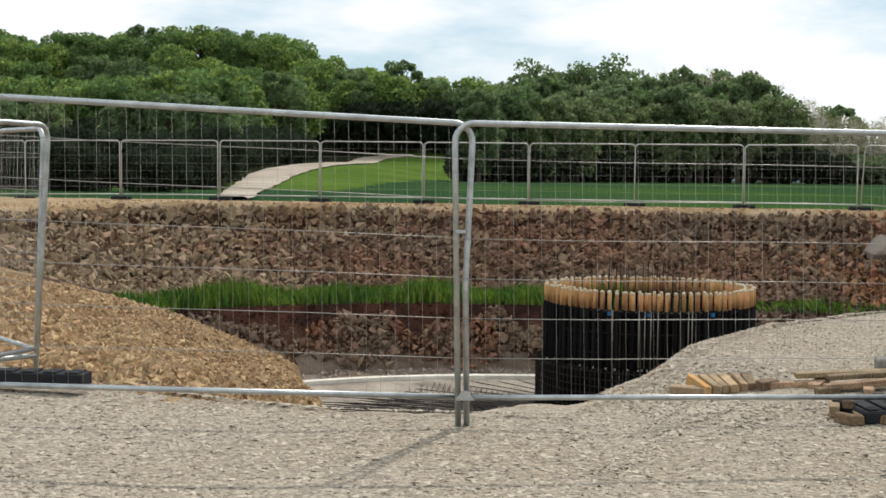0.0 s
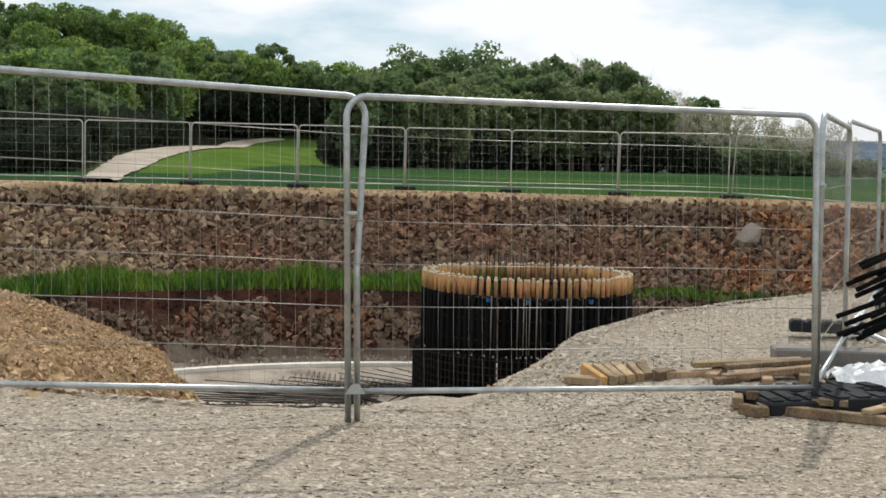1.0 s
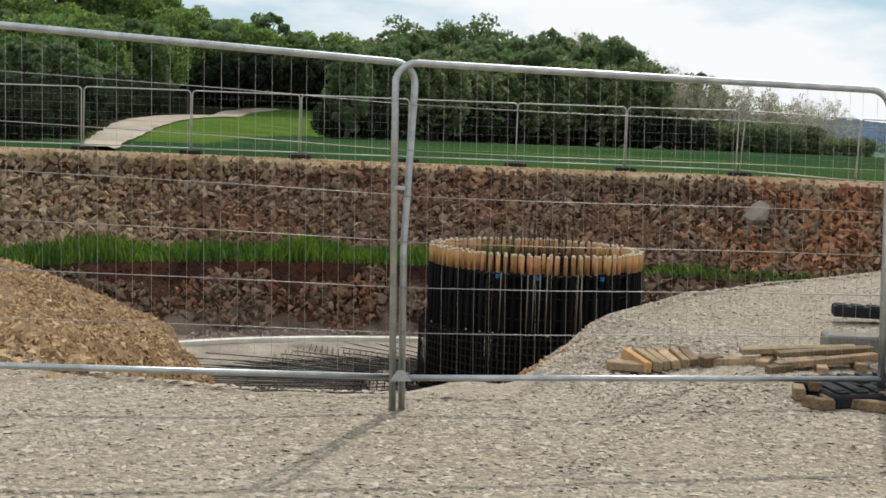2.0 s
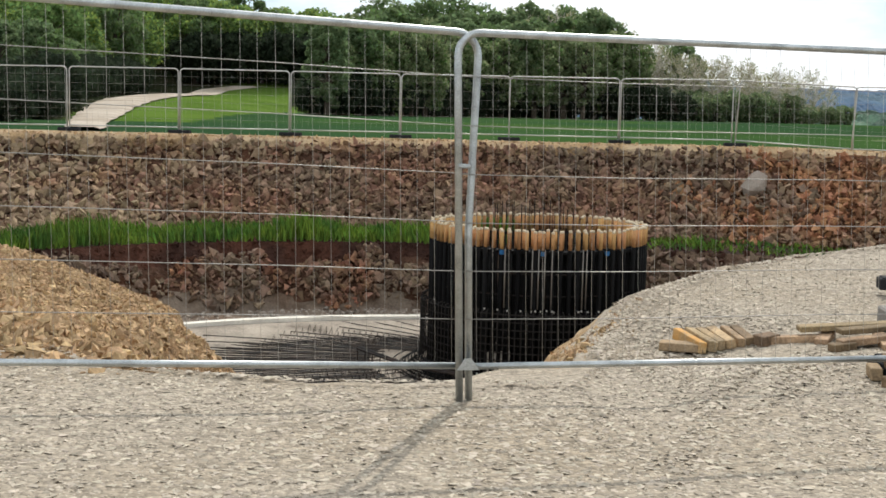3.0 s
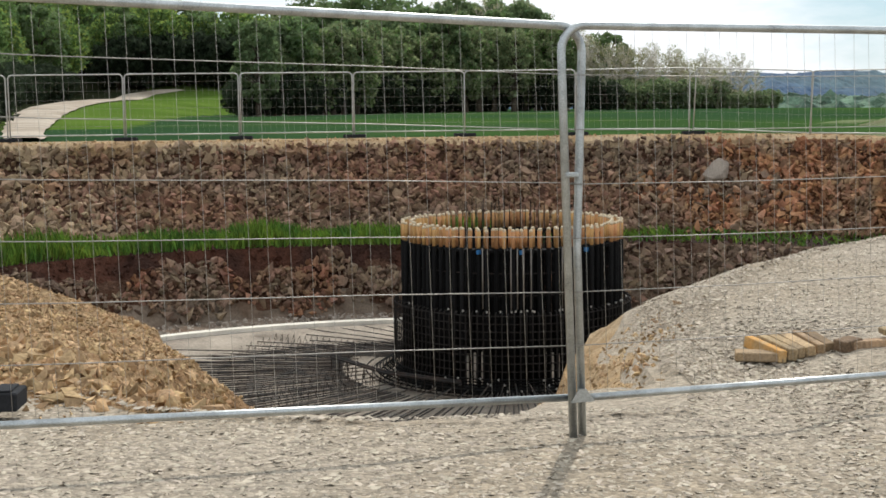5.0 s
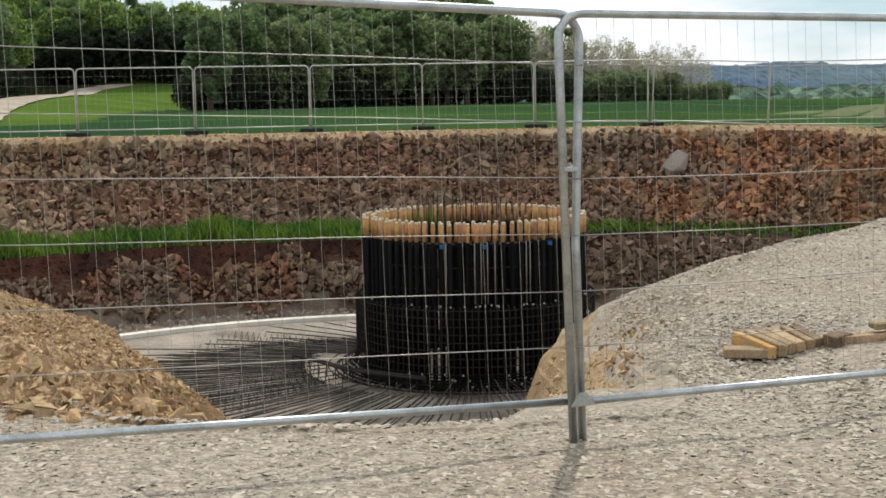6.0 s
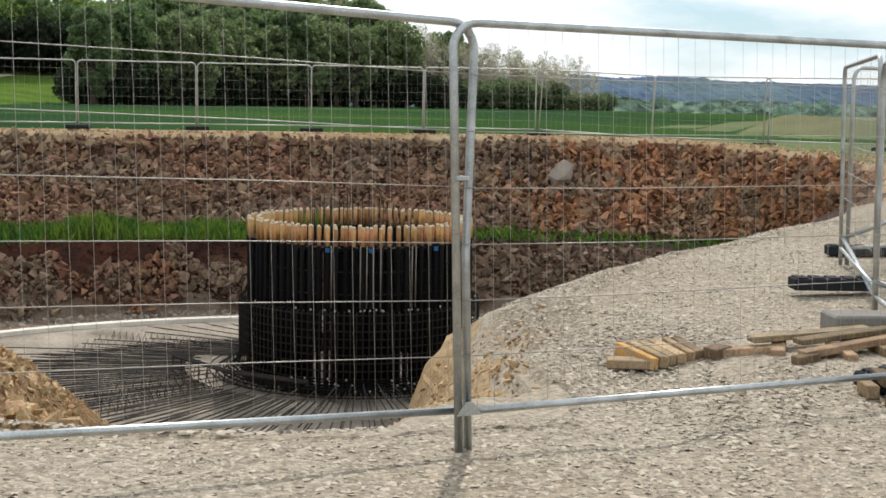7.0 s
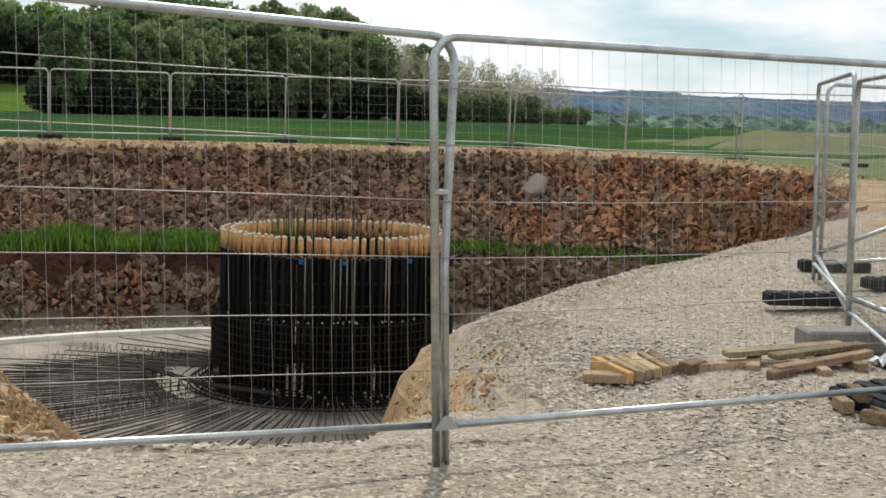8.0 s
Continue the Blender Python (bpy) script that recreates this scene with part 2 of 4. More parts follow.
_t.links.new(_b.inputs["Normal"].links[0].from_socket, _bp.inputs["Normal"])
_t.links.new(_bp.outputs[0], _b.inputs["Normal"])

# ---- mesh helpers ----


class Shape:
    """Collects points and faces for one mesh."""

    def __init__(self):
        self.v, self.f = [], []

    def add(self, verts, faces):
        k = len(self.v)
        self.v.extend(tuple(p) for p in verts)
        self.f.extend(tuple(i + k for i in q) for q in faces)
        return self

    def tube(self, path, r, sides=8, caps=True):
        path = [Vector(p) for p in path]
        rings = []
        for i, p in enumerate(path):
            d = (path[min(i + 1, len(path) - 1)] - path[max(i - 1, 0)]).normalized()
            a = d.cross(Vector((0.31, 0.95, 0.05))).normalized() if abs(d.dot(Vector((0.31, 0.95, 0.05)))) < 0.95 else d.cross(Vector((1, 0, 0))).normalized()
            b = d.cross(a)
            rr = r[i] if isinstance(r, (list, tuple)) else r
            rings.append([p + (a * math.cos(2 * math.pi * k / sides) + b * math.sin(2 * math.pi * k / sides)) * rr for k in range(sides)])
        verts = [q for ring in rings for q in ring]
        faces = [(i * sides + k, i * sides + (k + 1) % sides, (i + 1) * sides + (k + 1) % sides, (i + 1) * sides + k) for i in range(len(rings) - 1) for k in range(sides)]
        if caps:
            faces.append(tuple(range(sides))[::-1])
            faces.append(tuple((len(rings) - 1) * sides + k for k in range(sides)))
        return self.add(verts, faces)

    def box(self, x0, x1, y0, y1, z0, z1, bevel=0.0, m=None):
        b = bmesh.new()
        bmesh.ops.create_cube(b, size=1, matrix=Matrix.Translation(((x0 + x1) / 2, (y0 + y1) / 2, (z0 + z1) / 2)) @ Matrix.Diagonal((x1 - x0, y1 - y0, z1 - z0, 1)))
        if bevel:
            bmesh.ops.bevel(b, geom=b.edges[:], offset=bevel, segments=1, affect="EDGES")
        b.verts.index_update()
        vs = [(m @ v.co) if m else v.co.copy() for v in b.verts]
        self.add(vs, [[v.index for v in f.verts] for f in b.faces])
        b.free()
        return self

    def mesh(self, name, mat, smooth=False):
        me = bpy.data.meshes.new(name)
        me.from_pydata([tuple(p) for p in self.v], [], self.f)
        me.materials.append(mat)
        if smooth:
            me.polygons.foreach_set("use_smooth", [True] * len(me.polygons))
        me.update()
        return me


def part(name, shape, mat, parent=None, label="", smooth=False, m=None):
    """Links a shape (or ready mesh) as one object, under a thing or a part."""
    me = shape if isinstance(shape, bpy.types.Mesh) else shape.mesh(name, mat, smooth)
    ob = new(name, me)
    if parent:
        ob.parent = parent
    if m is not None:
        ob.matrix_basis = m
    if label:
        ob["label"] = label
    return ob


def root(name, m, label, category, group=""):
    ob = new(name)
    ob.empty_display_size = 0.2
    ob.matrix_basis = m
    return tagged(ob, label, category, group)


rng = random.Random(7)
nrs = np.random.RandomState(11)


def rock_shape(seed, flat=0.6, corners=8):
    """A small angular stone of about unit size."""
    r = random.Random(seed)
    b = bmesh.new()
    for k in range(corners):
        d = Vector((r.gauss(0, 1), r.gauss(0, 1), r.gauss(0, 1))).normalized() * r.uniform(0.40, 0.68)
        b.verts.new((d.x, d.y * r.uniform(0.7, 1.0), d.z * flat))
    hull = bmesh.ops.convex_hull(b, input=b.verts[:])
    bmesh.ops.delete(b, geom=list({g for g in hull["geom_interior"] + hull["geom_unused"] if isinstance(g, bmesh.types.BMVert)}), context="VERTS")
    bmesh.ops.triangulate(b, faces=b.faces[:])
    b.verts.index_update()
    vs = np.array([v.co[:] for v in b.verts])
    fs = np.array([[v.index for v in f.verts] for f in b.faces])
    b.free()
    return vs, fs


ROCKS = [rock_shape(s) for s in range(14)]
CLODS = [rock_shape(40 + s, 0.55, 6) for s in range(12)]


def rotations(n, rs, tilt=1.0):
    """n random rotation matrices, fully free (tilt 1) or nearly upright (tilt 0)."""
    a = rs.uniform(0, 2 * np.pi, n)
    b = rs.uniform(-1, 1, n) * tilt * 1.5
    c = rs.uniform(-1, 1, n) * tilt * 1.5
    z = np.zeros(n)
    o = np.ones(n)
    rz = np.array([[np.cos(a), -np.sin(a), z], [np.sin(a), np.cos(a), z], [z, z, o]]).transpose(2, 0, 1)
    rx = np.array([[o, z, z], [z, np.cos(b), -np.sin(b)], [z, np.sin(b), np.cos(b)]]).transpose(2, 0, 1)
    ry = np.array([[np.cos(c), z, np.sin(c)], [z, o, z], [-np.sin(c), z, np.cos(c)]]).transpose(2, 0, 1)
    return rz @ rx @ ry


def scatter(name, kinds, places, sizes, mat, rs, tilt=1.0, squash=None):
    """One mesh of many small pieces at places (n x 3)."""
    places, sizes = np.asarray(places), np.asarray(sizes)
    n = len(places)
    rot = rotations(n, rs, tilt)
    pick = rs.randint(0, len(kinds), n)
    stretch = rs.uniform(0.75, 1.3, (n, 3)) * sizes[:, None]
    vv, ff, base = [], [], 0
    for k, (vs, fs) in enumerate(kinds):
        idx = np.nonzero(pick == k)[0]
        if not len(idx):
            continue
        p = np.einsum("nij,nvj->nvi", rot[idx], vs[None] * stretch[idx][:, None, :]) + places[idx][:, None, :]
        vv.append(p.reshape(-1, 3))
        ff.append((fs[None] + (np.arange(len(idx)) * len(vs))[:, None, None] + base).reshape(-1, fs.shape[1]))
        base += len(idx) * len(vs)
    v, f = np.concatenate(vv), np.concatenate(ff)
    me = bpy.data.meshes.new(name)
    me.vertices.add(len(v))
    me.vertices.foreach_set("co", v.astype(np.float32).ravel())
    me.loops.add(f.size)
    me.loops.foreach_set("vertex_index", f.astype(np.int32).ravel())
    me.polygons.add(len(f))
    me.polygons.foreach_set("loop_start", np.arange(len(f), dtype=np.int32) * f.shape[1])
    me.materials.append(mat)
    me.update(calc_edges=True)
    me.shade_flat()
    return new(name, me)


# ---- the pit and the ground ----
CX, CY = 0.5, 19.0
RIM = [(-0.3, 0.28, 0), (0.70, 0.44, -0.02), (0.84, 1.06, -0.05), (1.22, 2.6, -0.14), (1.45, 3.4, -0.14), (1.88, 4.6, -0.03), (2.72, 6.1, 0.03), (3.85, 7.4, 0.05),
       (6.4, 9.9, 0.10), (9.4, 13, 0.15), (12.3, 18, 0.3), (13.8, 24, 0.55), (13.0, 28, 0.66), (11.2, 30.6, 0.74), (8.2, 31.6, 0.76),
       (3, 32, 0.72), (-4, 32, 0.7), (-10, 32, 0.72), (-14.8, 31.8, 0.7), (-18, 28, 0.5), (-17, 22, 0.2), (-12, 14.5, -0.1), (-9.4, 11.4, -0.2), (-8.6, 10.4, -0.24),
       (-7.4, 8.9, -0.5), (-5.5, 5.8, -0.46), (-3.75, 3.1, -0.16), (-3.0, 1.6, -0.02), (-2.4, 0.6, 0.02), (-1.7, 0.32, 0.02), (-1.0, 0.25, 0.0)]
_ang = np.array([math.atan2(y - CY, x - CX) for x, y, z in RIM])
_ang = np.where(_ang < -math.pi / 2 - 0.06, _ang + 2 * math.pi, _ang)
_ord = np.argsort(_ang)
_ang = _ang[_ord]
_rad = np.array([math.hypot(x - CX, y - CY) for x, y, z in RIM])[_ord]
_rz = np.array([z for x, y, z in RIM])[_ord]


def rim_at(a):
    """Radius and height of the rim in the direction a."""
    a = (a - _ang[0]) % (2 * np.pi) + _ang[0]
    return (np.interp(a, np.r_[_ang, _ang[0] + 2 * np.pi], np.r_[_rad, _rad[0]]), np.interp(a, np.r_[_ang, _ang[0] + 2 * np.pi], np.r_[_rz, _rz[0]]))


def oval(a, rx, ry, n):
    return (np.abs(np.cos(a) / rx) ** n + np.abs(np.sin(a) / ry) ** n) ** (-1 / n)


def smooth01(x):
    x = np.clip(x, 0, 1)
    return x * x * (3 - 2 * x)


FLOOR_Z, KERB_Z = -4.1, -3.85


def profile(a):
    """Rings of the pit from the floor's edge to the rim, as lists of radius and height arrays over the directions a."""
    rim, rz = rim_at(a)
    w = smooth01((np.sin(a) + 0.25) / 0.45)
    fl = oval(a, 10.3, 7.2, 2)
    far = [(fl, KERB_Z), (oval(a, 11.3, 8.1, 2.2), -3.75), (oval(a, 11.9, 8.6, 2.3), -2.75), (oval(a, 12.3, 9.0, 2.5), -2.02), (oval(a, 13.3, 9.95, 2.8), -1.85), (rim - 0.75, rz - 0.72), (rim - 0.25, rz - 0.12), (rim, rz)]
    left = smooth01((-0.01 - np.cos(a)) / 0.05)
    spur = smooth01((-np.cos(a) - 0.18) / 0.11)
    q = 1.0 - 0.5 * left + 0.5 * spur - 0.38 * smooth01((np.cos(a) - 0.10) / 0.1) + 0.15 * np.exp(-((np.cos(a) - 0.03) / 0.03) ** 2)
    fn = np.minimum(fl, rim - 5.4 * q)
    near = [(fn, KERB_Z), (fn + 0.4 * (rim - 4.6 * q - fn), -3.0 + 0 * a), (rim - 4.6 * q, -1.2 - 0.35 * spur), (rim - 3.0 * q, rz - 0.62),
            (rim - 2.0 * q, rz - 0.36), (rim - 1.2 * q, rz - 0.17), (rim - 0.45 * q, rz - 0.03), (rim, rz)]
    return [(nr + (fr - nr) * w, nz + (fz - nz) * w) for (fr, fz), (nr, nz) in zip(far, near)]


TRACK_L = ((34, 36, 50, 80, 110, 150, 190, 230, 255, 262), (-13.4, -13.83, -18.15, -27.1, -35.5, -45.4, -53.0, -57.8, -56.5, -50.0))
TRACK_W = ((34, 50, 80, 110, 150, 190, 230, 262), (1.35, 1.8, 3.2, 4.6, 6.4, 7.2, 7.0, 6.0))


def field_z(x, y):
    """Height of the land outside the pit."""
    far = smooth01((y - 14) / 16)
    right = smooth01((x - 9) / 8)
    z = far * (0.74 - 0.12 * right * smooth01((60 - y) / 30)) + 0.1 * smooth01((x - 2.4) / 3) * smooth01(y / 6) * (1 - far)
    d = np.maximum(y - 34, 0)
    z = z + 0.0022 * np.minimum(d, 190)
    # knoll beside the track
    top = np.interp(y, [60, 80, 110, 150, 190, 230, 258], [0, 0.08, 0.6, 1.3, 2.0, 2.6, 3.0])
    foot = np.interp(y, [60, 110, 150, 200, 250], [-12, -19, -23, -21, -8])
    width = np.interp(y, [60, 150, 250], [12, 17, 22])
    z = z + top * smooth01((foot - x) / width) * smooth01((x + 125) / 40)
    # wooded hill behind it
    z = z + smooth01((y - 242) / 70) * (11.5 * smooth01((-x - 64) / 45) + 10 * smooth01((-x - 5) / 40))
    z = z - 9 * smooth01((x - 60) / 120) * smooth01((y - 150) / 260)
    z = z + 0.10 * smooth01((-x - 0.6) / 2.4) * smooth01((6 - y) / 3) * smooth01((y + 12) / 6)
    z = z - 0.27 * np.exp(-((x - 1.5) / 0.75) ** 2 - ((y - 2.4) / 0.9) ** 2)
    z = z + 0.80 * smooth01((x - 20.3) / 2.2) * smooth01((46 - x) / 14) * np.exp(-((y - 46) / 6) ** 2)
    return z


NA = 900
A = np.linspace(0, 2 * np.pi, NA, endpoint=False)
CA, SA = np.cos(A), np.sin(A)


def noise_list(pts, scale, seed=0.0):
    return np.array([noise.noise(Vector((p[0] * scale + seed, p[1] * scale, p[2] * scale + seed))) for p in pts])


def loft(name, rings, mat, rough=0.0, rscale=1.0, closed_centre=False, skip=None, smooth=False):
    """A closed band of quads through rings of (radius, height) over all directions."""
    pts = np.array([np.stack([CX + r * CA, CY + r * SA, np.broadcast_to(z, r.shape)], -1) for r, z in rings])
    if rough:
        flat = pts[1:-1].reshape(-1, 3)
        k = (noise_list(flat, rscale) + 0.6 * noise_list(flat, rscale * 2.7, 9.0) + 0.4 * noise_list(flat, rscale * 6, 4.0)) * rough
        flat = flat + np.stack([k * np.tile(CA, len(rings) - 2), k * np.tile(SA, len(rings) - 2), k * 0.6], -1)
        pts[1:-1] = flat.reshape(pts[1:-1].shape)
    verts = [tuple(p) for p in pts.reshape(-1, 3)]
    faces = []
    for i in range(len(rings) - 1):
        for j in range(NA):
            q = (i * NA + j, (i + 1) * NA + j, (i + 1) * NA + (j + 1) % NA, i * NA + (j + 1) % NA)
            if skip is None or not skip(pts[i, j]):
                faces.append(q[::-1])
    if closed_centre:
        verts.append((CX, CY, float(np.mean(rings[0][1]))))
        faces += [(j, (j + 1) % NA, len(verts) - 1) for j in range(NA)]
    s = Shape()
    s.v, s.f = verts, faces
    ob = new(name, s.mesh(name, mat, smooth))
    return ob


def between(p, q, n, first=False):
    """n steps from ring p to ring q, with the last, and the first if wanted."""
    return [(p[0] + (q[0] - p[0]) * k / n, p[1] + (q[1] - p[1]) * k / n) for k in range(0 if first else 1, n + 1)]


PROF = profile(A)
fl = PROF[0][0]
floor_rings = [(fl * s, np.full(NA, FLOOR_Z + (KERB_Z - FLOOR_Z) * smooth01((s - 0.35) / 0.65))) for s in (0.03, 0.2, 0.35, 0.5, 0.62, 0.74, 0.84, 0.92, 0.97, 1.0)]
pit_floor = loft("floor", floor_rings, M_BLIND, 0.015, 1.2, True, smooth=True)
tagged(pit_floor, "grey concrete blinding of the round foundation pit", "pit floor", kind="structure")
low = between(PROF[0], PROF[1], 3, True) + between(PROF[1], PROF[2], 5) + between(PROF[2], PROF[3], 4)
pit_low = loft("wall_lower", low, M_WALLSOIL, 0.16, 0.9)
pit_low.data.materials.append(M_TAN)
pit_low.data.materials.append(M_BANK)
pit_low.data.materials.append(M_WASH)
pit_low.data.materials.append(M_UMBER)
pit_low.data.materials.append(M_CLAY)
for poly in pit_low.data.polygons:
    if poly.center.y < 15:
        poly.material_index = 1 if poly.center.x > -0.6 else 2
    elif poly.center.z < -3.30 + 0.45 * noise.noise(poly.center * 0.8):
        poly.material_index = 3
    elif poly.center.z > -2.62 + 0.35 * noise.noise(poly.center * 0.7) and poly.center.x < 3:
        poly.material_index = 4
    elif poly.center.x >= 3:
        poly.material_index = 5
tagged(pit_low, "lower earth and broken rock face of the pit", "pit wall", kind="structure")
bench = between(PROF[3], PROF[4], 6, True)
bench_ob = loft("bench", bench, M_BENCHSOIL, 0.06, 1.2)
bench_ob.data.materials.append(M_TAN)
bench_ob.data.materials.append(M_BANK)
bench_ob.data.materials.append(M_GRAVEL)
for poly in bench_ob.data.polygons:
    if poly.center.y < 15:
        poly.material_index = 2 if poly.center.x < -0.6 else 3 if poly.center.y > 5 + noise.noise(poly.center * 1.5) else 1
tagged(bench_ob, "brown soil bench halfway up the pit wall, darkened for the shade below its grass", "bench", kind="structure")
high = between(PROF[4], PROF[5], 10, True) + between(PROF[5], PROF[6], 3) + between(PROF[6], PROF[7], 2)
NEAR_A = np.sin(A) < -0.12
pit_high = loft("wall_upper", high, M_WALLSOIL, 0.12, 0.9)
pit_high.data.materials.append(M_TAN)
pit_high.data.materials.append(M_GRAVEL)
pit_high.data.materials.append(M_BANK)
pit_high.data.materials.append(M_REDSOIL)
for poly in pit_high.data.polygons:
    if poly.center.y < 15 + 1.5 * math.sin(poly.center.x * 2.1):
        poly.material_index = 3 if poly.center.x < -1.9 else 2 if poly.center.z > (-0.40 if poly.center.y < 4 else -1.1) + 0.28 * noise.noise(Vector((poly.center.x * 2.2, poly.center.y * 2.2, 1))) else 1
    elif poly.index >= 12 * NA + int(NA * 0.6 * noise.noise(poly.center * 0.9)):
        poly.material_index = 1
    elif poly.center.x > 8.2 + 2.2 * noise.noise(Vector((poly.center.x * 0.5, poly.center.z * 0.9, 3))):
        poly.material_index = 4
tagged(pit_high, "upper rocky face of the pit, tan where it meets the gravel", "pit wall", kind="structure")

rim, rimz = PROF[7]
out = [(rim, rimz)]
for d in (0.15, 0.3, 0.5, 0.75, 1.05, 1.4, 1.8, 2.3, 3, 3.8, 4.8, 6, 7.5, 9.5, 12, 15, 19, 24, 30, 34, 38, 43, 48, 54, 60, 66, 73, 80, 88, 96, 104, 112, 121, 130, 140, 150, 160, 170, 180, 190, 200, 212, 225, 240, 255, 270, 300, 330, 420, 560, 800, 1200, 2000, 3400, 4800):
    r = rim + d
    x, y = CX + r * CA, CY + r * SA
    z = field_z(x, y)
    k = smooth01(d / 3.0)
    z = rimz * (1 - k) + z * k
    if d > 700:
        z = z * 0 - 12
    out.append((r, z))
ground = loft("ground", out, M_GRAVEL, smooth=True)
ground.data.materials.append(M_FIELD)
ground.data.materials.append(M_TAN)
ground.data.materials.append(M_MOUND)
ground.data.materials.append(M_BANK)
ground.data.materials.append(M_MEADOW)
ground.data.materials.append(M_TREESHADE)


def bank_line(x):
    """Where the spoil bank begins behind the gravel."""
    return np.interp(x, [-7, -3.8, -3.14, -2.3, -1.6], [4.3, 1.75, 1.15, 0.62, 0.45])


for poly in ground.data.polygons:
    x, y, z = poly.center
    left_bank = x < -1.5 and y < 16 and y > bank_line(x) + 0.12 * math.sin(5 * x)
    if x > 20.3 and 37 < y < 60:
        poly.material_index = 3
    # crop right of the track's edge, painted tree shade left of it
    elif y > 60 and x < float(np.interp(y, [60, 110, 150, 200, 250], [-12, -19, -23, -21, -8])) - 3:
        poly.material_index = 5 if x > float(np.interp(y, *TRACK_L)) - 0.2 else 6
    elif y > 34.6 or abs(x - CX) > 60 or y < -60:
        poly.material_index = 1
    elif x > 13.5 and y > 22:
        poly.material_index = 3
    elif left_bank:
        poly.material_index = 4
    elif (y > 12 and y < 34.6):
        poly.material_index = 2
tagged(ground, "pale crushed-stone hardstanding running out to green crop fields", "ground", kind="structure")

kerb = loft("kerb", [(fl - 0.16, KERB_Z + 0 * A), (fl - 0.15, KERB_Z + 0.10 + 0 * A), (fl + 0.15, KERB_Z + 0.10 + 0 * A), (fl + 0.16, KERB_Z + 0 * A)], M_KERB, 0.0)
tagged(kerb, "pale concrete kerb ringing the pit floor", "kerb", kind="structure")

# chalk track that climbs the knoll
track = Shape()
tv, tf = [], []
for i in range(261):
    y = 34.6 + (261 - 34.6) * (i / 260) ** 1.3
    x0, w = float(np.interp(y, *TRACK_L)), float(np.interp(y, *TRACK_W))
    for c in range(7):
        xx = x0 + w * c / 6 + (0.02 + 0.0005 * y) * math.sin(i * 0.31 + c * 1.7)
        tv.append((xx, y, float(field_z(xx, y)) + (0.10 + 0.0012 * y if 0 < c < 6 else 0.06 + 0.0006 * y)))
    if i:
        for c in range(6):
            tf.append(((i - 1) * 7 + c, (i - 1) * 7 + c + 1, i * 7 + c + 1, i * 7 + c))
track.add(tv, tf)
tagged(part("road", track, M_TRACK, smooth=True), "pale chalk farm track climbing beside the crop", "track", kind="structure")

# ---- anchor cage ----
CAGE_X, CAGE_Y, CAGE_R = 1.57, 21.0, 2.36
cage = root("anchor_cage", pose(CAGE_X, CAGE_Y, FLOOR_Z), "black anchor bolt cage with ochre caps standing in the pit", "anchor cage")
TOP = 3.36
bolt_me = Shape().tube([(0, 0, 0.1), (0, 0, TOP - 0.40)], 0.045, 7).mesh("anchor_bolt", M_BOLT, True)
cap_me = Shape().tube([(0, 0, 0), (0, 0, 0.36)], 0.041, 8).mesh("cap", M_CAP, True)
tip_me = Shape().tube([(0, 0, 0), (0, 0, 0.03), (0, 0, 0.05)], [0.040, 0.038, 0.024], 8).mesh("cap_top", M_CAPTOP, True)
NB = 84
for ring, rad in enumerate((CAGE_R, CAGE_R - 0.2, CAGE_R - 0.36)):
    for k in range(NB):
        if ring == 0 and k % 29 == 17:
            continue
        a = 2 * math.pi * (k + 0.5 * ring) / NB + rng.uniform(-0.006, 0.006)
        r = rad + rng.uniform(-0.012, 0.012)
        bolt = part("anchor_bolt", bolt_me, None, cage, m=pose(r * math.cos(a), r * math.sin(a), 0, rng.uniform(-0.2, 0.2), rng.uniform(-0.2, 0.2), 0))
        if ring < 2 and rng.random() < 0.93:
            dz = rng.uniform(-0.02, 0.02)
            cap = part("cap", cap_me, None, bolt, "ochre protective cap", m=pose(0, 0, TOP - 0.41 + dz))
            part("cap_top", tip_me, None, bolt, "pale cap end", m=pose(0, 0, TOP - 0.05 + dz))
        if k in (6, 23, 40, 58, 63, 71) and ring == 0:
            part("tape", Shape().tube([(0, 0, 0), (0, 0, 0.09)], 0.05, 8), M_BLUE, bolt, "blue tape band", m=pose(0, 0, TOP - 0.52))


def hoop(r, z, t, sides=6, n=96):
    return Shape().tube([(r * math.cos(2 * math.pi * k / n), r * math.sin(2 * math.pi * k / n), z) for k in range(n + 1)], t, sides, False)


def flat_ring(r0, r1, z0, z1, n=96):
    s = Shape()
    v = [(r * math.cos(2 * math.pi * k / n), r * math.sin(2 * math.pi * k / n), z) for r, z in ((r0, z0), (r1, z0), (r1, z1), (r0, z1)) for k in range(n)]
    f = [(c * n + k, c * n + (k + 1) % n, ((c + 1) % 4) * n + (k + 1) % n, ((c + 1) % 4) * n + k) for c in range(4) for k in range(n)]
    return s.add(v, f)


for k in range(18):
    a = radians(60 + 65 * k / 18 + rng.uniform(-1.5, 1.5))
    r = 1.95 + rng.uniform(-0.25, 0.1)
    part("starter_bar", Shape().tube([(r * math.cos(a), r * math.sin(a), 0.1), (r * math.cos(a), r * math.sin(a), TOP + rng.uniform(0.08, 0.45))], 0.010, 5), M_REBAR, cage)
part("base_ring", flat_ring(2.02, 2.55, 0.02, 0.10), M_BOLT, cage, "black steel base ring")
part("template_ring", flat_ring(2.05, 2.30, TOP - 0.50, TOP - 0.44), M_BOLT, cage, "black steel template ring")
for z in np.arange(0.35, 1.75, 0.16):
    part("hoop", hoop(2.56, float(z), 0.012), M_GRID, cage)
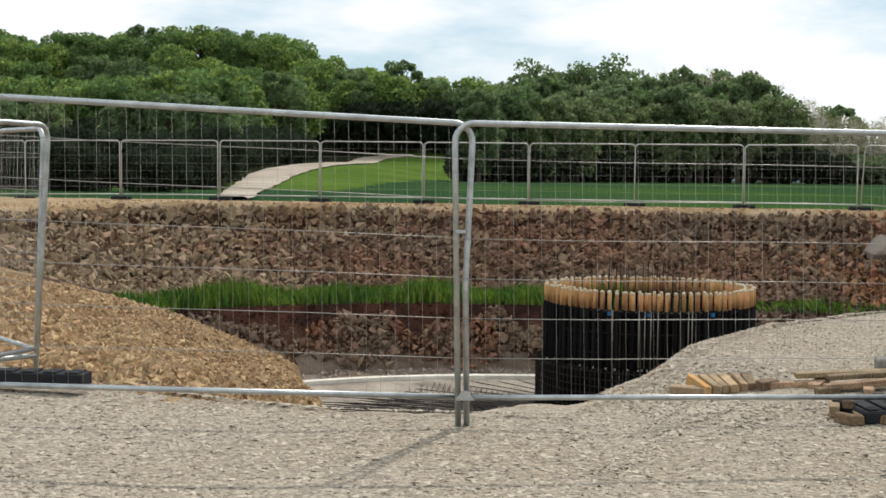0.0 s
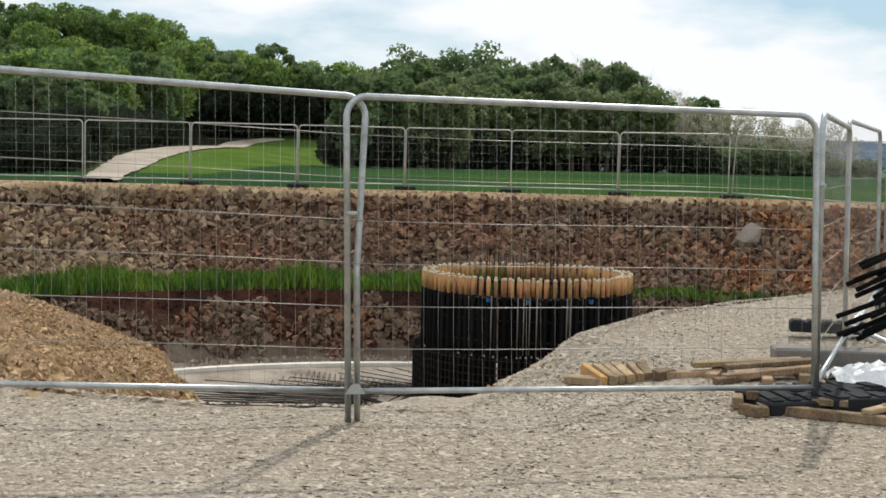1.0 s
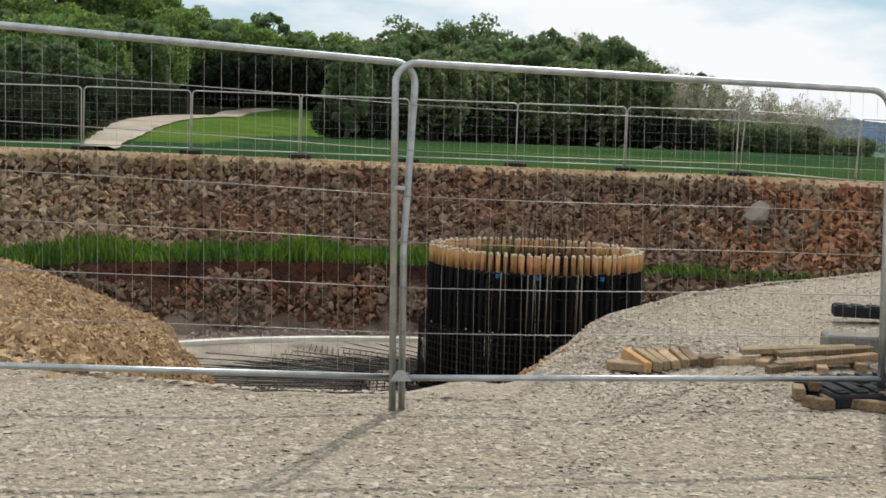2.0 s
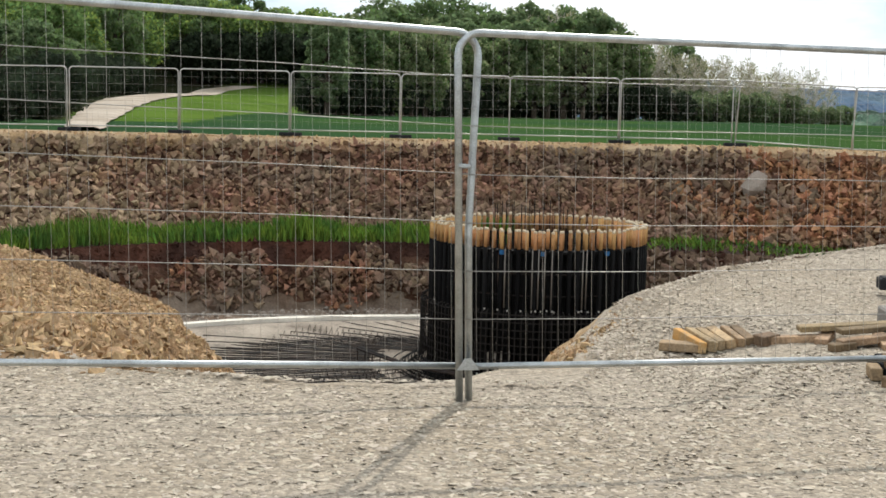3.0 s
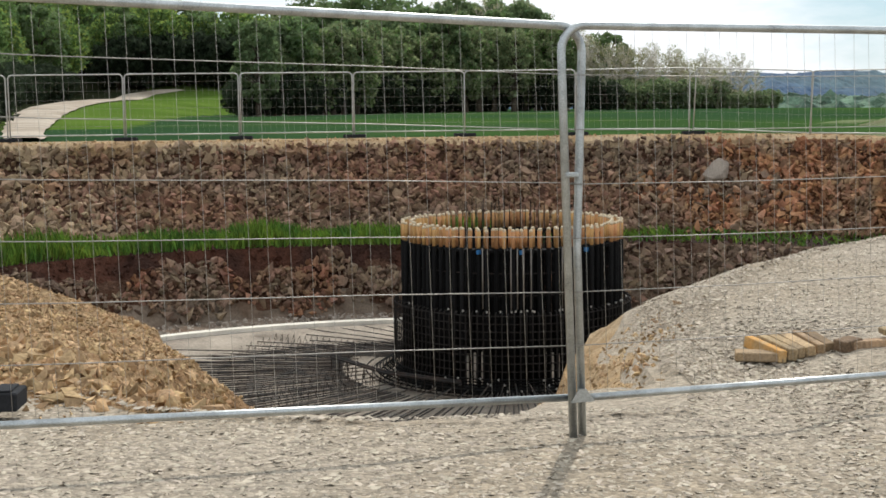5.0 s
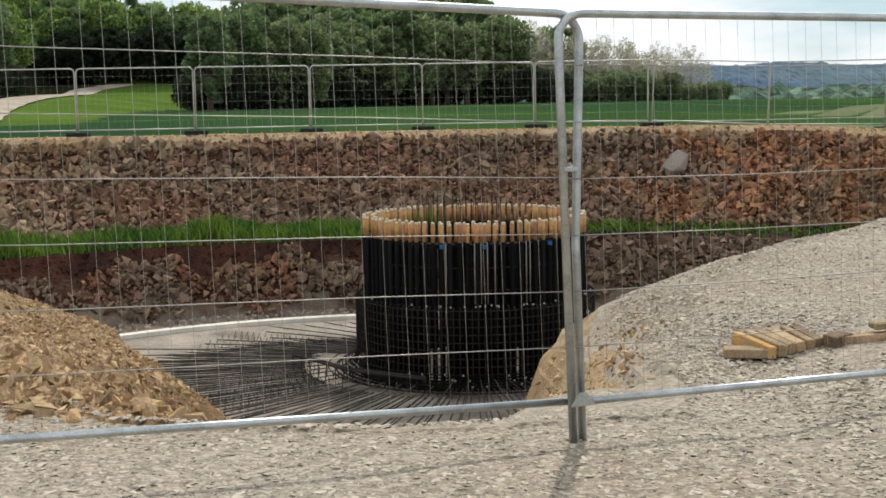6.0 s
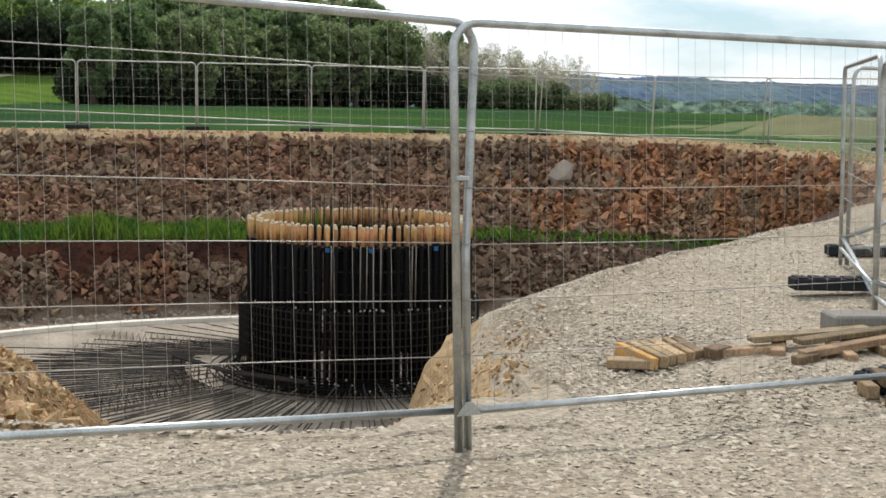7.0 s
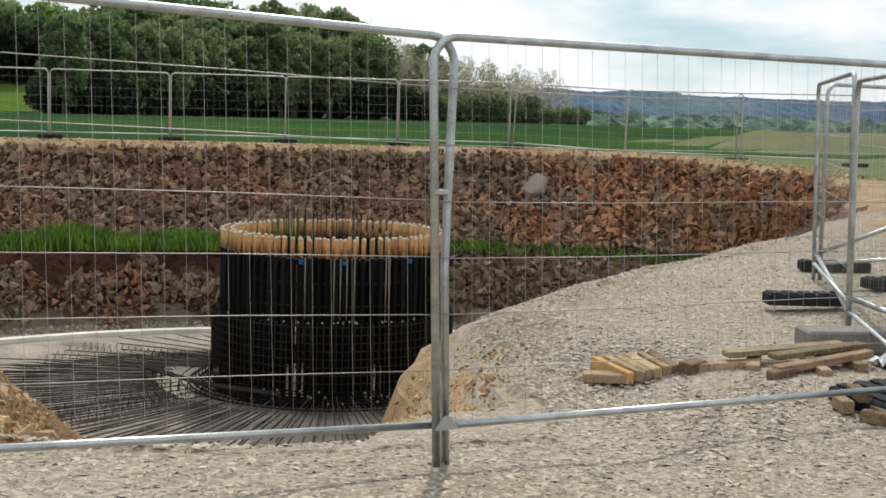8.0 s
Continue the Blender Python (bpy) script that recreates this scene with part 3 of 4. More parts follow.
rod = Shape().tube([(0, 0, 1.75), (0, 0, TOP - 0.38)], 0.013, 6).mesh("bare_rod", M_BARE, True)
for deg in (264.5, 267.5, 270.5, 274.0, 289.5, 291.5, 251.0):
    a = radians(deg)
    part("bare_rod", rod, None, cage, "bare grey steel rod", m=pose(2.42 * math.cos(a), 2.42 * math.sin(a), 0))
# small pale beads added as glints at the stirrup tops and feet
nut = Shape().tube([(0, 0, 0), (0, 0, 0.035)], 0.018, 6).mesh("nut", M_GLINT)
for k in range(110):
    a = radians(198 + 144 * k / 110 + rng.uniform(-1, 1))
    r, z = rng.choice(((2.50, 1.70), (2.50, 1.70), (2.66, 0.34), (2.78, 0.27), (2.92, 0.19)))
    if rng.random() < 0.35 + 0.5 * math.exp(-((math.degrees(a) - 268) / 20) ** 2):
        part("nut", nut, None, cage, "pale bead standing in for a glint on a stirrup end", m=pose(r * math.cos(a), r * math.sin(a), z + rng.uniform(-0.02, 0.02)))
for k in range(7):
    part("hoop", hoop(2.62 + 0.07 * k, 0.36 - 0.045 * k, 0.017), M_BOLT, cage)
for z in (2.0, 2.45):
    part("hoop", hoop(2.30, z, 0.014), M_REBAR, cage)
bar_me = Shape().tube([(0.32, 0, 0.05), (0.06, 0, 0.25), (0, 0, 0.45), (0, 0, 1.62), (-0.03, 0, 1.68), (-0.10, 0, 1.69)], 0.013, 5).mesh("stirrup", M_GRID, True)
for k in range(130):
    a = 2 * math.pi * k / 130
    part("stirrup", bar_me, None, cage, m=pose(2.57 * math.cos(a), 2.57 * math.sin(a), rng.uniform(-0.02, 0.02), 0, 0, math.degrees(a)))

# ---- reinforcement fanned over the floor ----
mat_root = root("rebar_fan", pose(CAGE_X, CAGE_Y, FLOOR_Z), "dark steel bars fanned out radially over the pit floor", "reinforcement")
NR = 186
rod_me = [Shape().tube([(2.9, 0, 0.16), (4.5, 0, 0.15), (L, 0, 0.14 + 0.02 * L / 6)], 0.015, 5).mesh("bar", M_FAN, True) for L in (6.2, 6.7, 7.2, 5.6)]
for k in range(NR):
    a = 2 * math.pi * k / NR + rng.uniform(-0.008, 0.008)
    toward = (0.78 if math.sin(a) > 0.35 else 1.0) * (1.28 if math.cos(a) < -0.3 else 1.0)
    part("bar", rod_me[rng.randrange(4)], None, mat_root, m=pose(0, 0, 0, 0, 0, math.degrees(a)) @ Matrix.Diagonal((toward, toward, 1, 1)))
rod2_me = [Shape().tube([(2.7, 0, 0.30), (4.6, 0, 0.27), (L, 0, 0.24)], 0.013, 5).mesh("bar", M_FAN, True) for L in (5.4, 6.0, 6.5)]
for k in range(64):
    a = 2 * math.pi * (k + 0.4) / 64 + rng.uniform(-0.01, 0.01)
    toward = (0.8 if math.sin(a) > 0.35 else 1.0) * (1.25 if math.cos(a) < -0.3 else 1.0)
    part("bar", rod2_me[rng.randrange(3)], None, mat_root, m=pose(0, 0, 0, 0, 0, math.degrees(a)) @ Matrix.Diagonal((toward, toward, 1, 1)))
for k in range(14):
    a = radians(150 + k * 5.2)
    chair = Shape()
    zig = [(3.6 + i * 0.085, (0.05 if i % 2 else -0.05), 0.05 if i % 2 else 0.36) for i in range(34)]
    chair.tube(zig, 0.009, 4)
    part("bar_chair", chair, M_REBAR, mat_root, m=pose(0, 0, 0, 0, 0, math.degrees(a)))
for r in (3.2,):
    part("ring_bar", hoop(r, 0.13, 0.016), M_REBAR, mat_root)

beam = Shape()
for dy in (-0.09, 0.09):
    beam.tube([(-2.35, 20.4 + dy, -3.58), (-1.2, 19.1 + dy, -3.68), (0.3, 18.1 + dy, -3.70)], 0.03, 6)
for i in range(16):
    f = i / 15
    x, y = -2.35 + 2.65 * f, 20.4 - 2.3 * f - 0.35 * f * (1 - f)
    beam.tube([(x, y - 0.11, -3.63 - 0.1 * f), (x, y + 0.11, -3.63 - 0.1 * f)], 0.018, 5)
    beam.tube([(x, y, -3.63 - 0.1 * f), (x, y, -3.95)], 0.012, 5)
tagged(part("lattice_girder", beam, M_REBAR), "dark steel lattice girder lying across the fanned bars", "girder")

# ---- site fence ----


def panel(name, width, label, fine=True, height=2.0, group="site fence", skew=0.0, bend=0.0):
    """A mesh fence panel: bent tube frame, bottom rail and welded wires; stands along local x."""
    p = root(name, Matrix(), label, "fence panel", group)
    r, c = 0.021, 0.13
    path = [(0, 0, -0.05), (0, 0, height - c)]
    path += [(c - c * math.cos(t), 0, height - c + c * math.sin(t)) for t in [math.pi / 2 * i / 6 for i in range(1, 7)]]
    path += [(width - c + c * math.sin(t), 0, height - c + c * math.cos(t)) for t in [math.pi / 2 * i / 6 for i in range(0, 7)]]
    path += [(width, 0, -0.05)]
    path.insert(-1, (width, 0, 0.92))
    path = [(x + skew * z + (bend * max(0.0, z - 0.92) if x > width / 2 else 0.0), y, z) for x, y, z in path]
    part("frame", Shape().tube(path, r, 12 if fine else 7), M_STEEL if fine else M_DULL, p, smooth=True)
    part("bottom_rail", Shape().tube([(skew * 0.155, 0, 0.155), (width + skew * 0.155, 0, 0.155)], 0.019, 10 if fine else 6), M_STEEL if fine else M_DULL, p, smooth=True)
    nv = round(width / 0.097)
    if fine:
        vw = Shape().tube([(skew * 0.155, 0, 0.155), (skew * 0.6, 0.004, 0.6), (skew * 1.3, -0.003, 1.3), (skew * height, 0, height - 0.004)], 0.00085, 4).mesh("wire", M_FINEWIRE, True)
        hw = Shape().tube([(0, 0, 0), (width * 0.3, 0, -0.006), (width * 0.7, 0, 0.004), (width, 0, 0)], 0.0026, 5).mesh("wire", M_WIRE, True)
        for k in range(1, nv):
            part("wire", vw, None, p, m=pose(width * k / nv + rng.uniform(-0.004, 0.004), -0.004, 0, 0, rng.uniform(-0.25, 0.25), 0))
        for k in range(6):
            part("wire", hw, None, p, m=pose(skew * (0.42 + 0.268 * k), 0.004, 0.42 + 0.268 * k, 0, rng.uniform(-0.15, 0.15), 0))
    else:
        s = Shape()
        for k in range(1, nv // 2 + 1):
            x = width * k / (nv // 2 + 1)
            s.tube([(x, 0, 0.155), (x, 0, height)], 0.0014, 4, False)
        for k in range(6):
            s.tube([(0, 0, 0.42 + 0.268 * k), (width, 0, 0.42 + 0.268 * k)], 0.0024, 4, False)
        part("mesh_infill", s, M_WIRE, p, "welded wire mesh")
    return p


def along(p, q, lean=0.0):
    """The pose of a panel that stands from p to q."""
    return pose(p[0], p[1], p[2], 0, 0, math.degrees(math.atan2(q[1] - p[1], q[0] - p[0]))) @ pose(0, 0, 0, -lean, 0, 0)


def rubber_foot(m, length=0.75):
    f = root("rubber_block", m, "black moulded rubber fence foot lying on the ground", "fence foot", "fence feet")
    b = Shape().box(-length / 2, length / 2, -0.11, 0.11, 0, 0.10, 0.008)
    part("block", b, M_RUBBER, f)
    for k in range(5):
        x = -length / 2 + length * (k + 0.5) / 5
        part("rib", Shape().box(x - 0.05, x + 0.05, -0.09, 0.09, 0.10, 0.112, 0.004), M_RUBBER, f)
    return f


LEAN = 2.0
left_panel = panel("mesh_fence", 3.48, "galvanised mesh fence panel on open gravel beside the pit", skew=-0.054, bend=0.058)
left_panel.matrix_basis = along((-3.32, -0.96, 0.165), (0.018, 0.02, 0.035), LEAN) @ pose(0, 0, 0, 0, 2.2, 0)
right_panel = panel("mesh_fence", 3.2, "galvanised mesh fence panel leading to the stacked timber", skew=-0.026)
right_panel.matrix_basis = along((-0.034, -0.03, 0.035), (3.05, 0.79, 0.035), LEAN) @ pose(0, 0, 0, 0, 0.4, 0)
clamp = Shape().add([(-0.06, 0.0, 0.14), (0.07, 0.0, 0.14), (0.022, 0.0, 0.205), (-0.018, 0.0, 0.205), (-0.06, -0.006, 0.14), (0.07, -0.006, 0.14), (0.022, -0.006, 0.205), (-0.018, -0.006, 0.205)],
                                                                 [(0, 1, 2, 3), (7, 6, 5, 4), (0, 4, 5, 1), (1, 5, 6, 2), (2, 6, 7, 3), (3, 7, 4, 0)])
part("plate", clamp, M_STEEL, right_panel, "grey steel corner plate", m=pose(0.035, -0.03, 0))
cl = Shape().box(-0.04, 0.03, -0.028, 0.04, 1.258, 1.282, 0.005)
part("clamp", cl, M_STEEL, right_panel, "bolted steel clamp")

# fences that turn back along both sides of the pit
PN, PB, PA = (3.10, 0.92, 0.03), (3.99, 3.50, 0.10), (5.08, 6.25, 0.13)
turn = panel("mesh_fence", 2.68, "galvanised mesh fence panel turning back past the timber stack", skew=0.012)
turn.matrix_basis = along(PN, PB, 1.0)
side = panel("mesh_fence", 2.96, "galvanised mesh fence panel turning back beside the pit", skew=0.02)
side.matrix_basis = along(PB, PA, 1.5)
nx2 = panel("mesh_fence", 3.45, "galvanised mesh fence panel standing behind the black sleeves")
nx2.matrix_basis = along((5.14, 6.23, 0.1), (8.3, 7.5, 0.1), 1.0)
part("clamp", Shape().box(-0.06, 0.06, -0.03, 0.05, 1.50, 1.525, 0.005), M_STEEL, turn, "bolted steel clamp")
lp = panel("mesh_fence", 3.45, "galvanised mesh fence panel turning back beside the spoil bank")
lp.matrix_basis = along((-4.42, -1.98, 0.06), (-3.76, 1.40, 0.04), -4.0)
lp2 = panel("mesh_fence", 3.45, "galvanised mesh fence panel turning back beside the spoil bank", skew=0.06)
lp2.matrix_basis = along((-6.3, 3.9, 0.03), (-3.80, 1.50, 0.04), 1.0)
braces = [((3.97, 3.46, 0.30), (4.58, 2.75, 0.06)), ((5.07, 6.20, 0.36), (4.03, 3.56, 0.16)), ((5.07, 6.20, 0.36), (6.0, 5.6, 0.85)), ((-3.74, 1.36, 0.16), (-4.6, 0.75, 0.10))]
for p, q in braces:
    host = lp if p[0] < 0 else side
    part("brace", Shape().tube([p, q], 0.022, 8), M_STEEL, host, "galvanised bracing tube", True, host.matrix_basis.inverted())
for x, y, z, rz, L in ((4.08, 4.42, 0.1, -8, 0.72), (5.65, 6.9, 0.1, -12, 0.75), (5.6, 5.35, 0.12, 5, 0.9), (-3.34, 0.50, 0.075, 2, 0.85), (3.25, 1.1, 0.02, 25, 0.85), (3.5, 0.85, 0.02, 18, 0.8)):
    rubber_foot(pose(x, y, z, 0, 0, rz), L)

# far fence along the rim
far_panel = panel("mesh_fence", 3.45, "galvanised mesh fence panel on the far rim of the pit", False)
FAR = [(-26.4, 31.2, 0.6), (-23.1, 32.4, 0.7), (-19.7, 33.0, 0.74), (-16.2, 33.0, 0.78), (-12.68, 32.98, 0.80), (-9.18, 33.03, 0.80), (-5.68, 33.18, 0.80), (-2.2, 33.5, 0.80), (1.25, 33.45, 0.80), (4.74, 33.2, 0.80), (8.23, 32.5, 0.80), (11.5, 31.3, 0.64), (14.4, 29.7, 0.62), (17.0, 27.4, 0.6)]
first = True
for p, q in zip(FAR[:-1], FAR[1:]):
    d = Vector(q) - Vector(p)
    tilt = math.degrees(math.atan2(d.z, math.hypot(d.x, d.y)))
    m = along(p, q) @ pose(0, 0, 0.0, 0, -tilt, 0)
    if first:
        far_panel.matrix_basis, first = m, False
    else:
        copy_thing(far_panel, m)
far_foot = None
for p in FAR:
    m = pose(p[0], p[1] - 0.05, p[2] - 0.03, 0, 0, rng.uniform(-8, 8))
    if far_foot is None:
        far_foot = rubber_foot(m, 0.7)
    else:
        copy_thing(far_foot, m)

# ---- timber, block and loose material by the fence ----


def plank(p, q, w, h, mat=None, label="weathered sawn timber length lying on gravel", roll=0):
    """A length of timber from p to q (its underside's ends)."""
    p, q = Vector(p), Vector(q)
    d = q - p
    L = d.length
    s = Shape().box(0, L, -w / 2, w / 2, 0, h, 0.006)
    v = []
    for x, y, z in s.v:
        v.append((x, y + 0.008 * math.sin(x * 3 + z * 9), z + 0.006 * math.sin(x * 2.3)))
    s.v = v
    m = Matrix.Translation(p) @ Matrix.Rotation(math.atan2(d.y, d.x), 4, "Z") @ Matrix.Rotation(-math.asin(max(-1, min(1, d.z / L))), 4, "Y") @ Matrix.Rotation(radians(roll), 4, "X")
    return tagged(part("timber", s, mat or M_WOOD, m=m), label, "timber", "timber lengths")


plank((1.465, 2.50, -0.145), (1.785, 2.42, -0.148), 0.15, 0.062)
for k in range(6):
    x = 1.765 + 0.078 * k
    plank((x, 2.36 + 0.03 * k, -0.148 + 0.008 * k), (x - 0.13 + 0.02 * k, 2.78 + 0.03 * k, -0.115 + 0.006 * k), 0.064 + 0.014 * (k % 2), 0.086 - 0.004 * k, M_ORANGE if k == 0 else None, "orange-ended timber block in a tight row on gravel" if k == 0 else "sawn timber block in a tight row on gravel", rng.uniform(-9, 9))
plank((2.20, 2.44, -0.10), (2.34, 2.50, -0.085), 0.14, 0.085)
plank((2.28, 2.46, -0.085), (2.62, 2.32, -0.045), 0.11, 0.065)
plank((2.48, 2.42, 0.03), (3.36, 2.42, 0.09), 0.13, 0.042)
plank((2.60, 2.22, -0.05), (2.74, 2.50, -0.02), 0.10, 0.06)
plank((2.66, 1.98, 0.0), (3.44, 2.16, 0.07), 0.10, 0.05)
plank((2.70, 2.14, 0.065), (3.44, 2.26, 0.115), 0.12, 0.038)
plank((2.58, 1.90, -0.03), (2.76, 1.96, -0.02), 0.09, 0.06)
plank((2.98, 1.88, -0.02), (3.05, 2.34, 0.0), 0.08, 0.06)
plank((3.28, 1.96, 0.0), (3.33, 2.35, 0.0), 0.08, 0.065)
plank((2.54, 0.64, 0.0), (2.64, 0.52, 0.0), 0.075, 0.07)
plank((2.55, 0.80, 0.0), (2.58, 0.98, 0.0), 0.075, 0.08)
plank((2.64, 0.78, 0.07), (2.70, 1.04, 0.07), 0.085, 0.06)
plank((2.68, 0.54, 0.0), (2.70, 0.84, 0.0), 0.055, 0.065)
plank((2.80, 0.66, 0.0), (3.14, 0.46, 0.0), 0.08, 0.065)
plank((3.12, 0.54, 0.0), (3.60, 0.28, 0.0), 0.09, 0.06)
plank((3.02, 0.72, 0.065), (3.25, 0.66, 0.065), 0.10, 0.045)
plank((3.45, 0.58, 0.06), (3.95, 0.46, 0.08), 0.12, 0.045)
plank((3.3, 0.42, 0.06), (3.55, 0.62, 0.07), 0.075, 0.035)
plank((3.62, 0.40, 0.0), (4.2, 0.30, 0.0), 0.10, 0.06)
block = Shape().box(-0.5, 0.5, -0.15, 0.15, 0.0, 0.17, 0.015)
tagged(part("concrete_block", block, M_CONC, m=pose(3.67, 2.62, 0.02, 0, 0, -5)), "grey concrete block weighing down the fence brace", "concrete block")

pal = root("plastic_grate", pose(3.05, 0.95, 0.02, 2, -2, 14), "black plastic grating lying under the timber", "grating")
part("body", Shape().box(-0.42, 0.42, -0.28, 0.28, 0, 0.09, 0.015), M_RUBBER, pal)
for k in range(6):
    part("bar", Shape().box(-0.38 + 0.13 * k, -0.30 + 0.13 * k, -0.25, 0.25, 0.09, 0.105, 0.004), M_RUBBER, pal)

# fan of black sleeves and a crumpled sheet
bundle = root("sleeve_bundle", pose(3.95, 1.95, 0.0), "loose bundle of black plastic sleeves leaning in a fan", "sleeve bundle")
for k in range(34):
    if k < 20:
        z = 0.35 + 0.030 * k + rng.uniform(-0.03, 0.03)
        p, q = (-0.42 + rng.uniform(-0.12, 0.1) + 0.012 * k, rng.uniform(-0.25, 0.25), z), (0.62, rng.uniform(-0.2, 0.2), z + 0.42)
    else:
        x = 0.0 + 0.035 * (k - 20)
        p, q = (x + rng.uniform(-0.05, 0.05), rng.uniform(-0.2, 0.1), 0.02), (x + 0.22 + rng.uniform(-0.05, 0.05), rng.uniform(-0.1, 0.2), 0.95)
    part("sleeve", Shape().tube([p, q], 0.02, 7), M_BOLT, bundle, smooth=True)
sheet = Shape()
gv, gf = [], []
for i in range(15):
    for j in range(11):
        x, y = -0.45 + 0.9 * i / 14, -0.35 + 0.7 * j / 10
        h = 0.16 * max(0, 1 - (x / 0.5) ** 2) * max(0, 1 - (y / 0.42) ** 2)
        gv.append((x, y, 0.02 + h + 0.05 * rng.uniform(-0.5, 1) * (h > 0.01)))
for i in range(14):
    for j in range(10):
        gf.append((i * 11 + j, (i + 1) * 11 + j, (i + 1) * 11 + j + 1, i * 11 + j + 1))
sheet.add(gv, gf)
tagged(part("plastic_sheet", sheet, M_FOIL, m=pose(3.92, 1.9, 0.0)), "crumpled white plastic sheet catching the sun", "plastic sheet")

# ---- trees ----


def tree(seed, height, spread, mats, lean=0.0, leaf=0.75, count=1500, bare=False, low=0.18):
    """A broadleaf tree: tapered trunk with limbs, and a crown of many small leaf clumps gathered on the limbs."""
    r = random.Random(seed)
    t = root("tree", Matrix(), "", "tree")
    wood = Shape()
    base = (height * 0.022 + 0.08) * (0.5 if bare else 1.0)
    trunk_top = Vector((lean + r.uniform(-0.5, 0.5), r.uniform(-0.5, 0.5), height * 0.72))
    wood.tube([(0, 0, -0.6), (0.05, 0, height * 0.25), trunk_top * 0.62, trunk_top], [base * 1.25, base, base * 0.7, base * 0.28], 7)
    lobes = []
    nl = 34 if not bare else 24
    mid_z, up = height * (0.5 + low * 0.4), height * (0.47 - low * 0.3)
    for k in range(nl):
        u = (k + 0.5) / nl
        a = k * 2.4 + r.uniform(-0.4, 0.4)
        sz = 1 - 2 * (1 - u)
        ring = math.sqrt(max(0.0, 1 - sz * sz)) ** 0.75
        q = r.uniform(0.55, 0.9)
        tip = Vector((spread * ring * q * math.cos(a), spread * ring * q * math.sin(a), mid_z + up * sz * r.uniform(0.72, 0.95)))
        start = Vector((0, 0, min(tip.z * 0.75, height * 0.65)))
        mid = start.lerp(tip, 0.55) + Vector((0, 0, 0.05 * height * r.uniform(-0.2, 0.6)))
        wood.tube([start, mid, tip], [base * 0.42, base * 0.24, base * 0.07], 5, False)
        lobes.append((tip, spread * r.uniform(0.22, 0.40)))
        if bare:
            for _ in range(22):
                f = r.uniform(0.3, 1)
                s0 = start.lerp(tip, f)
                tw = s0 + Vector((r.uniform(-1, 1), r.uniform(-1, 1), r.uniform(0.4, 1.6))) * height * 0.09
                wood.tube([s0, tw], [base * 0.10, base * 0.045], 3, False)
    part("trunk", wood, M_PALEBARK if bare else M_BARK, t)
    rs = np.random.RandomState(seed)
    n = int(count * 2.15)
    which = rs.randint(0, len(lobes), n)
    c = np.array([lobes[k][0][:] for k in which])
    s = np.array([lobes[k][1] for k in which])
    d = rs.normal(size=(n, 3))
    d /= np.linalg.norm(d, axis=1)[:, None]
    rad = rs.uniform(0.25, 1.0, n) ** (0.45)
    p = c + d * (s * rad)[:, None] * np.array([1, 1, 0.72])
    p[:, 2] = np.maximum(p[:, 2], height * 0.06)
    rot = rotations(n, rs)
    size = rs.uniform(0.45, 1.35, n) * leaf * (0.62 if not bare else 0.8)
    tri = np.array([(-0.62, -0.34, 0), (0.62, -0.28, 0.1), (-0.08, 0.66, -0.06)])
    v = np.einsum("nij,nvj->nvi", rot, tri[None] * size[:, None, None]) + p[:, None, :]
    me = bpy.data.meshes.new("crown")
    me.from_pydata(v.reshape(-1, 3).tolist(), [], (np.arange(n * 3).reshape(n, 3)).tolist())
    for mt in mats:
        me.materials.append(mt)
    if len(mats) > 1:
        idx = (rs.rand(n) < 0.3).astype(np.int32)
        me.polygons.foreach_set("material_index", idx)
    me.update()
    part("crown", me, None, t)
    return t


L0, L1, L2, L3 = M_LEAF
KINDS = {
    "oak": tree(1, 16, 7.0, [L0, L1], count=2600, leaf=0.95), "oak2": tree(2, 15, 6.4, [L0], count=2400, leaf=0.95), "bright": tree(3, 14.5, 6.2, [L1, L0], count=2400, leaf=0.95),
    "dark": tree(4, 17, 5.4, [L2, L0], count=2800, leaf=0.9, low=0.06), "dark2": tree(5, 17, 4.4, [L2], count=2600, leaf=0.9, low=0.06), "olive": tree(6, 15, 4.6, [L3, L0], count=2200, leaf=0.8, low=0.08),
    "olive2": tree(7, 17, 3.8, [L3, L2], count=1500, leaf=0.75, low=0.1), "thin": tree(8, 15, 3.4, [M_PALELEAF], count=260, leaf=0.34, bare=True), "thin2": tree(9, 13, 3.0, [M_PALELEAF], count=320, leaf=0.32, bare=True),
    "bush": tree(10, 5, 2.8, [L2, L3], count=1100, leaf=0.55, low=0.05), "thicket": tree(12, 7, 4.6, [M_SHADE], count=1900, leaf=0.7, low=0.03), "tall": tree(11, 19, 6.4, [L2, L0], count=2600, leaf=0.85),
}
LABEL = {"oak": "broad leafy oak in fresh green at the wood's edge", "oak2": "rounded leafy green tree in the hillside wood", "bright": "yellow-green young-leaved tree in the hillside wood",
         "dark": "dark green dense tree in the copse", "dark2": "slender dark green tree in the copse", "olive": "olive-green tree leafed down to the field", "olive2": "tall sparse olive-green tree in the copse",
         "thin": "pale almost bare tree just coming into leaf", "thin2": "pale thin tree with budding twigs", "bush": "rounded green bush at the field edge", "thicket": "low thicket at the wood edge, coloured as the wood's inner shade", "tall": "tall full-crowned green tree above the copse"}
used = set()
tr = random.Random(21)


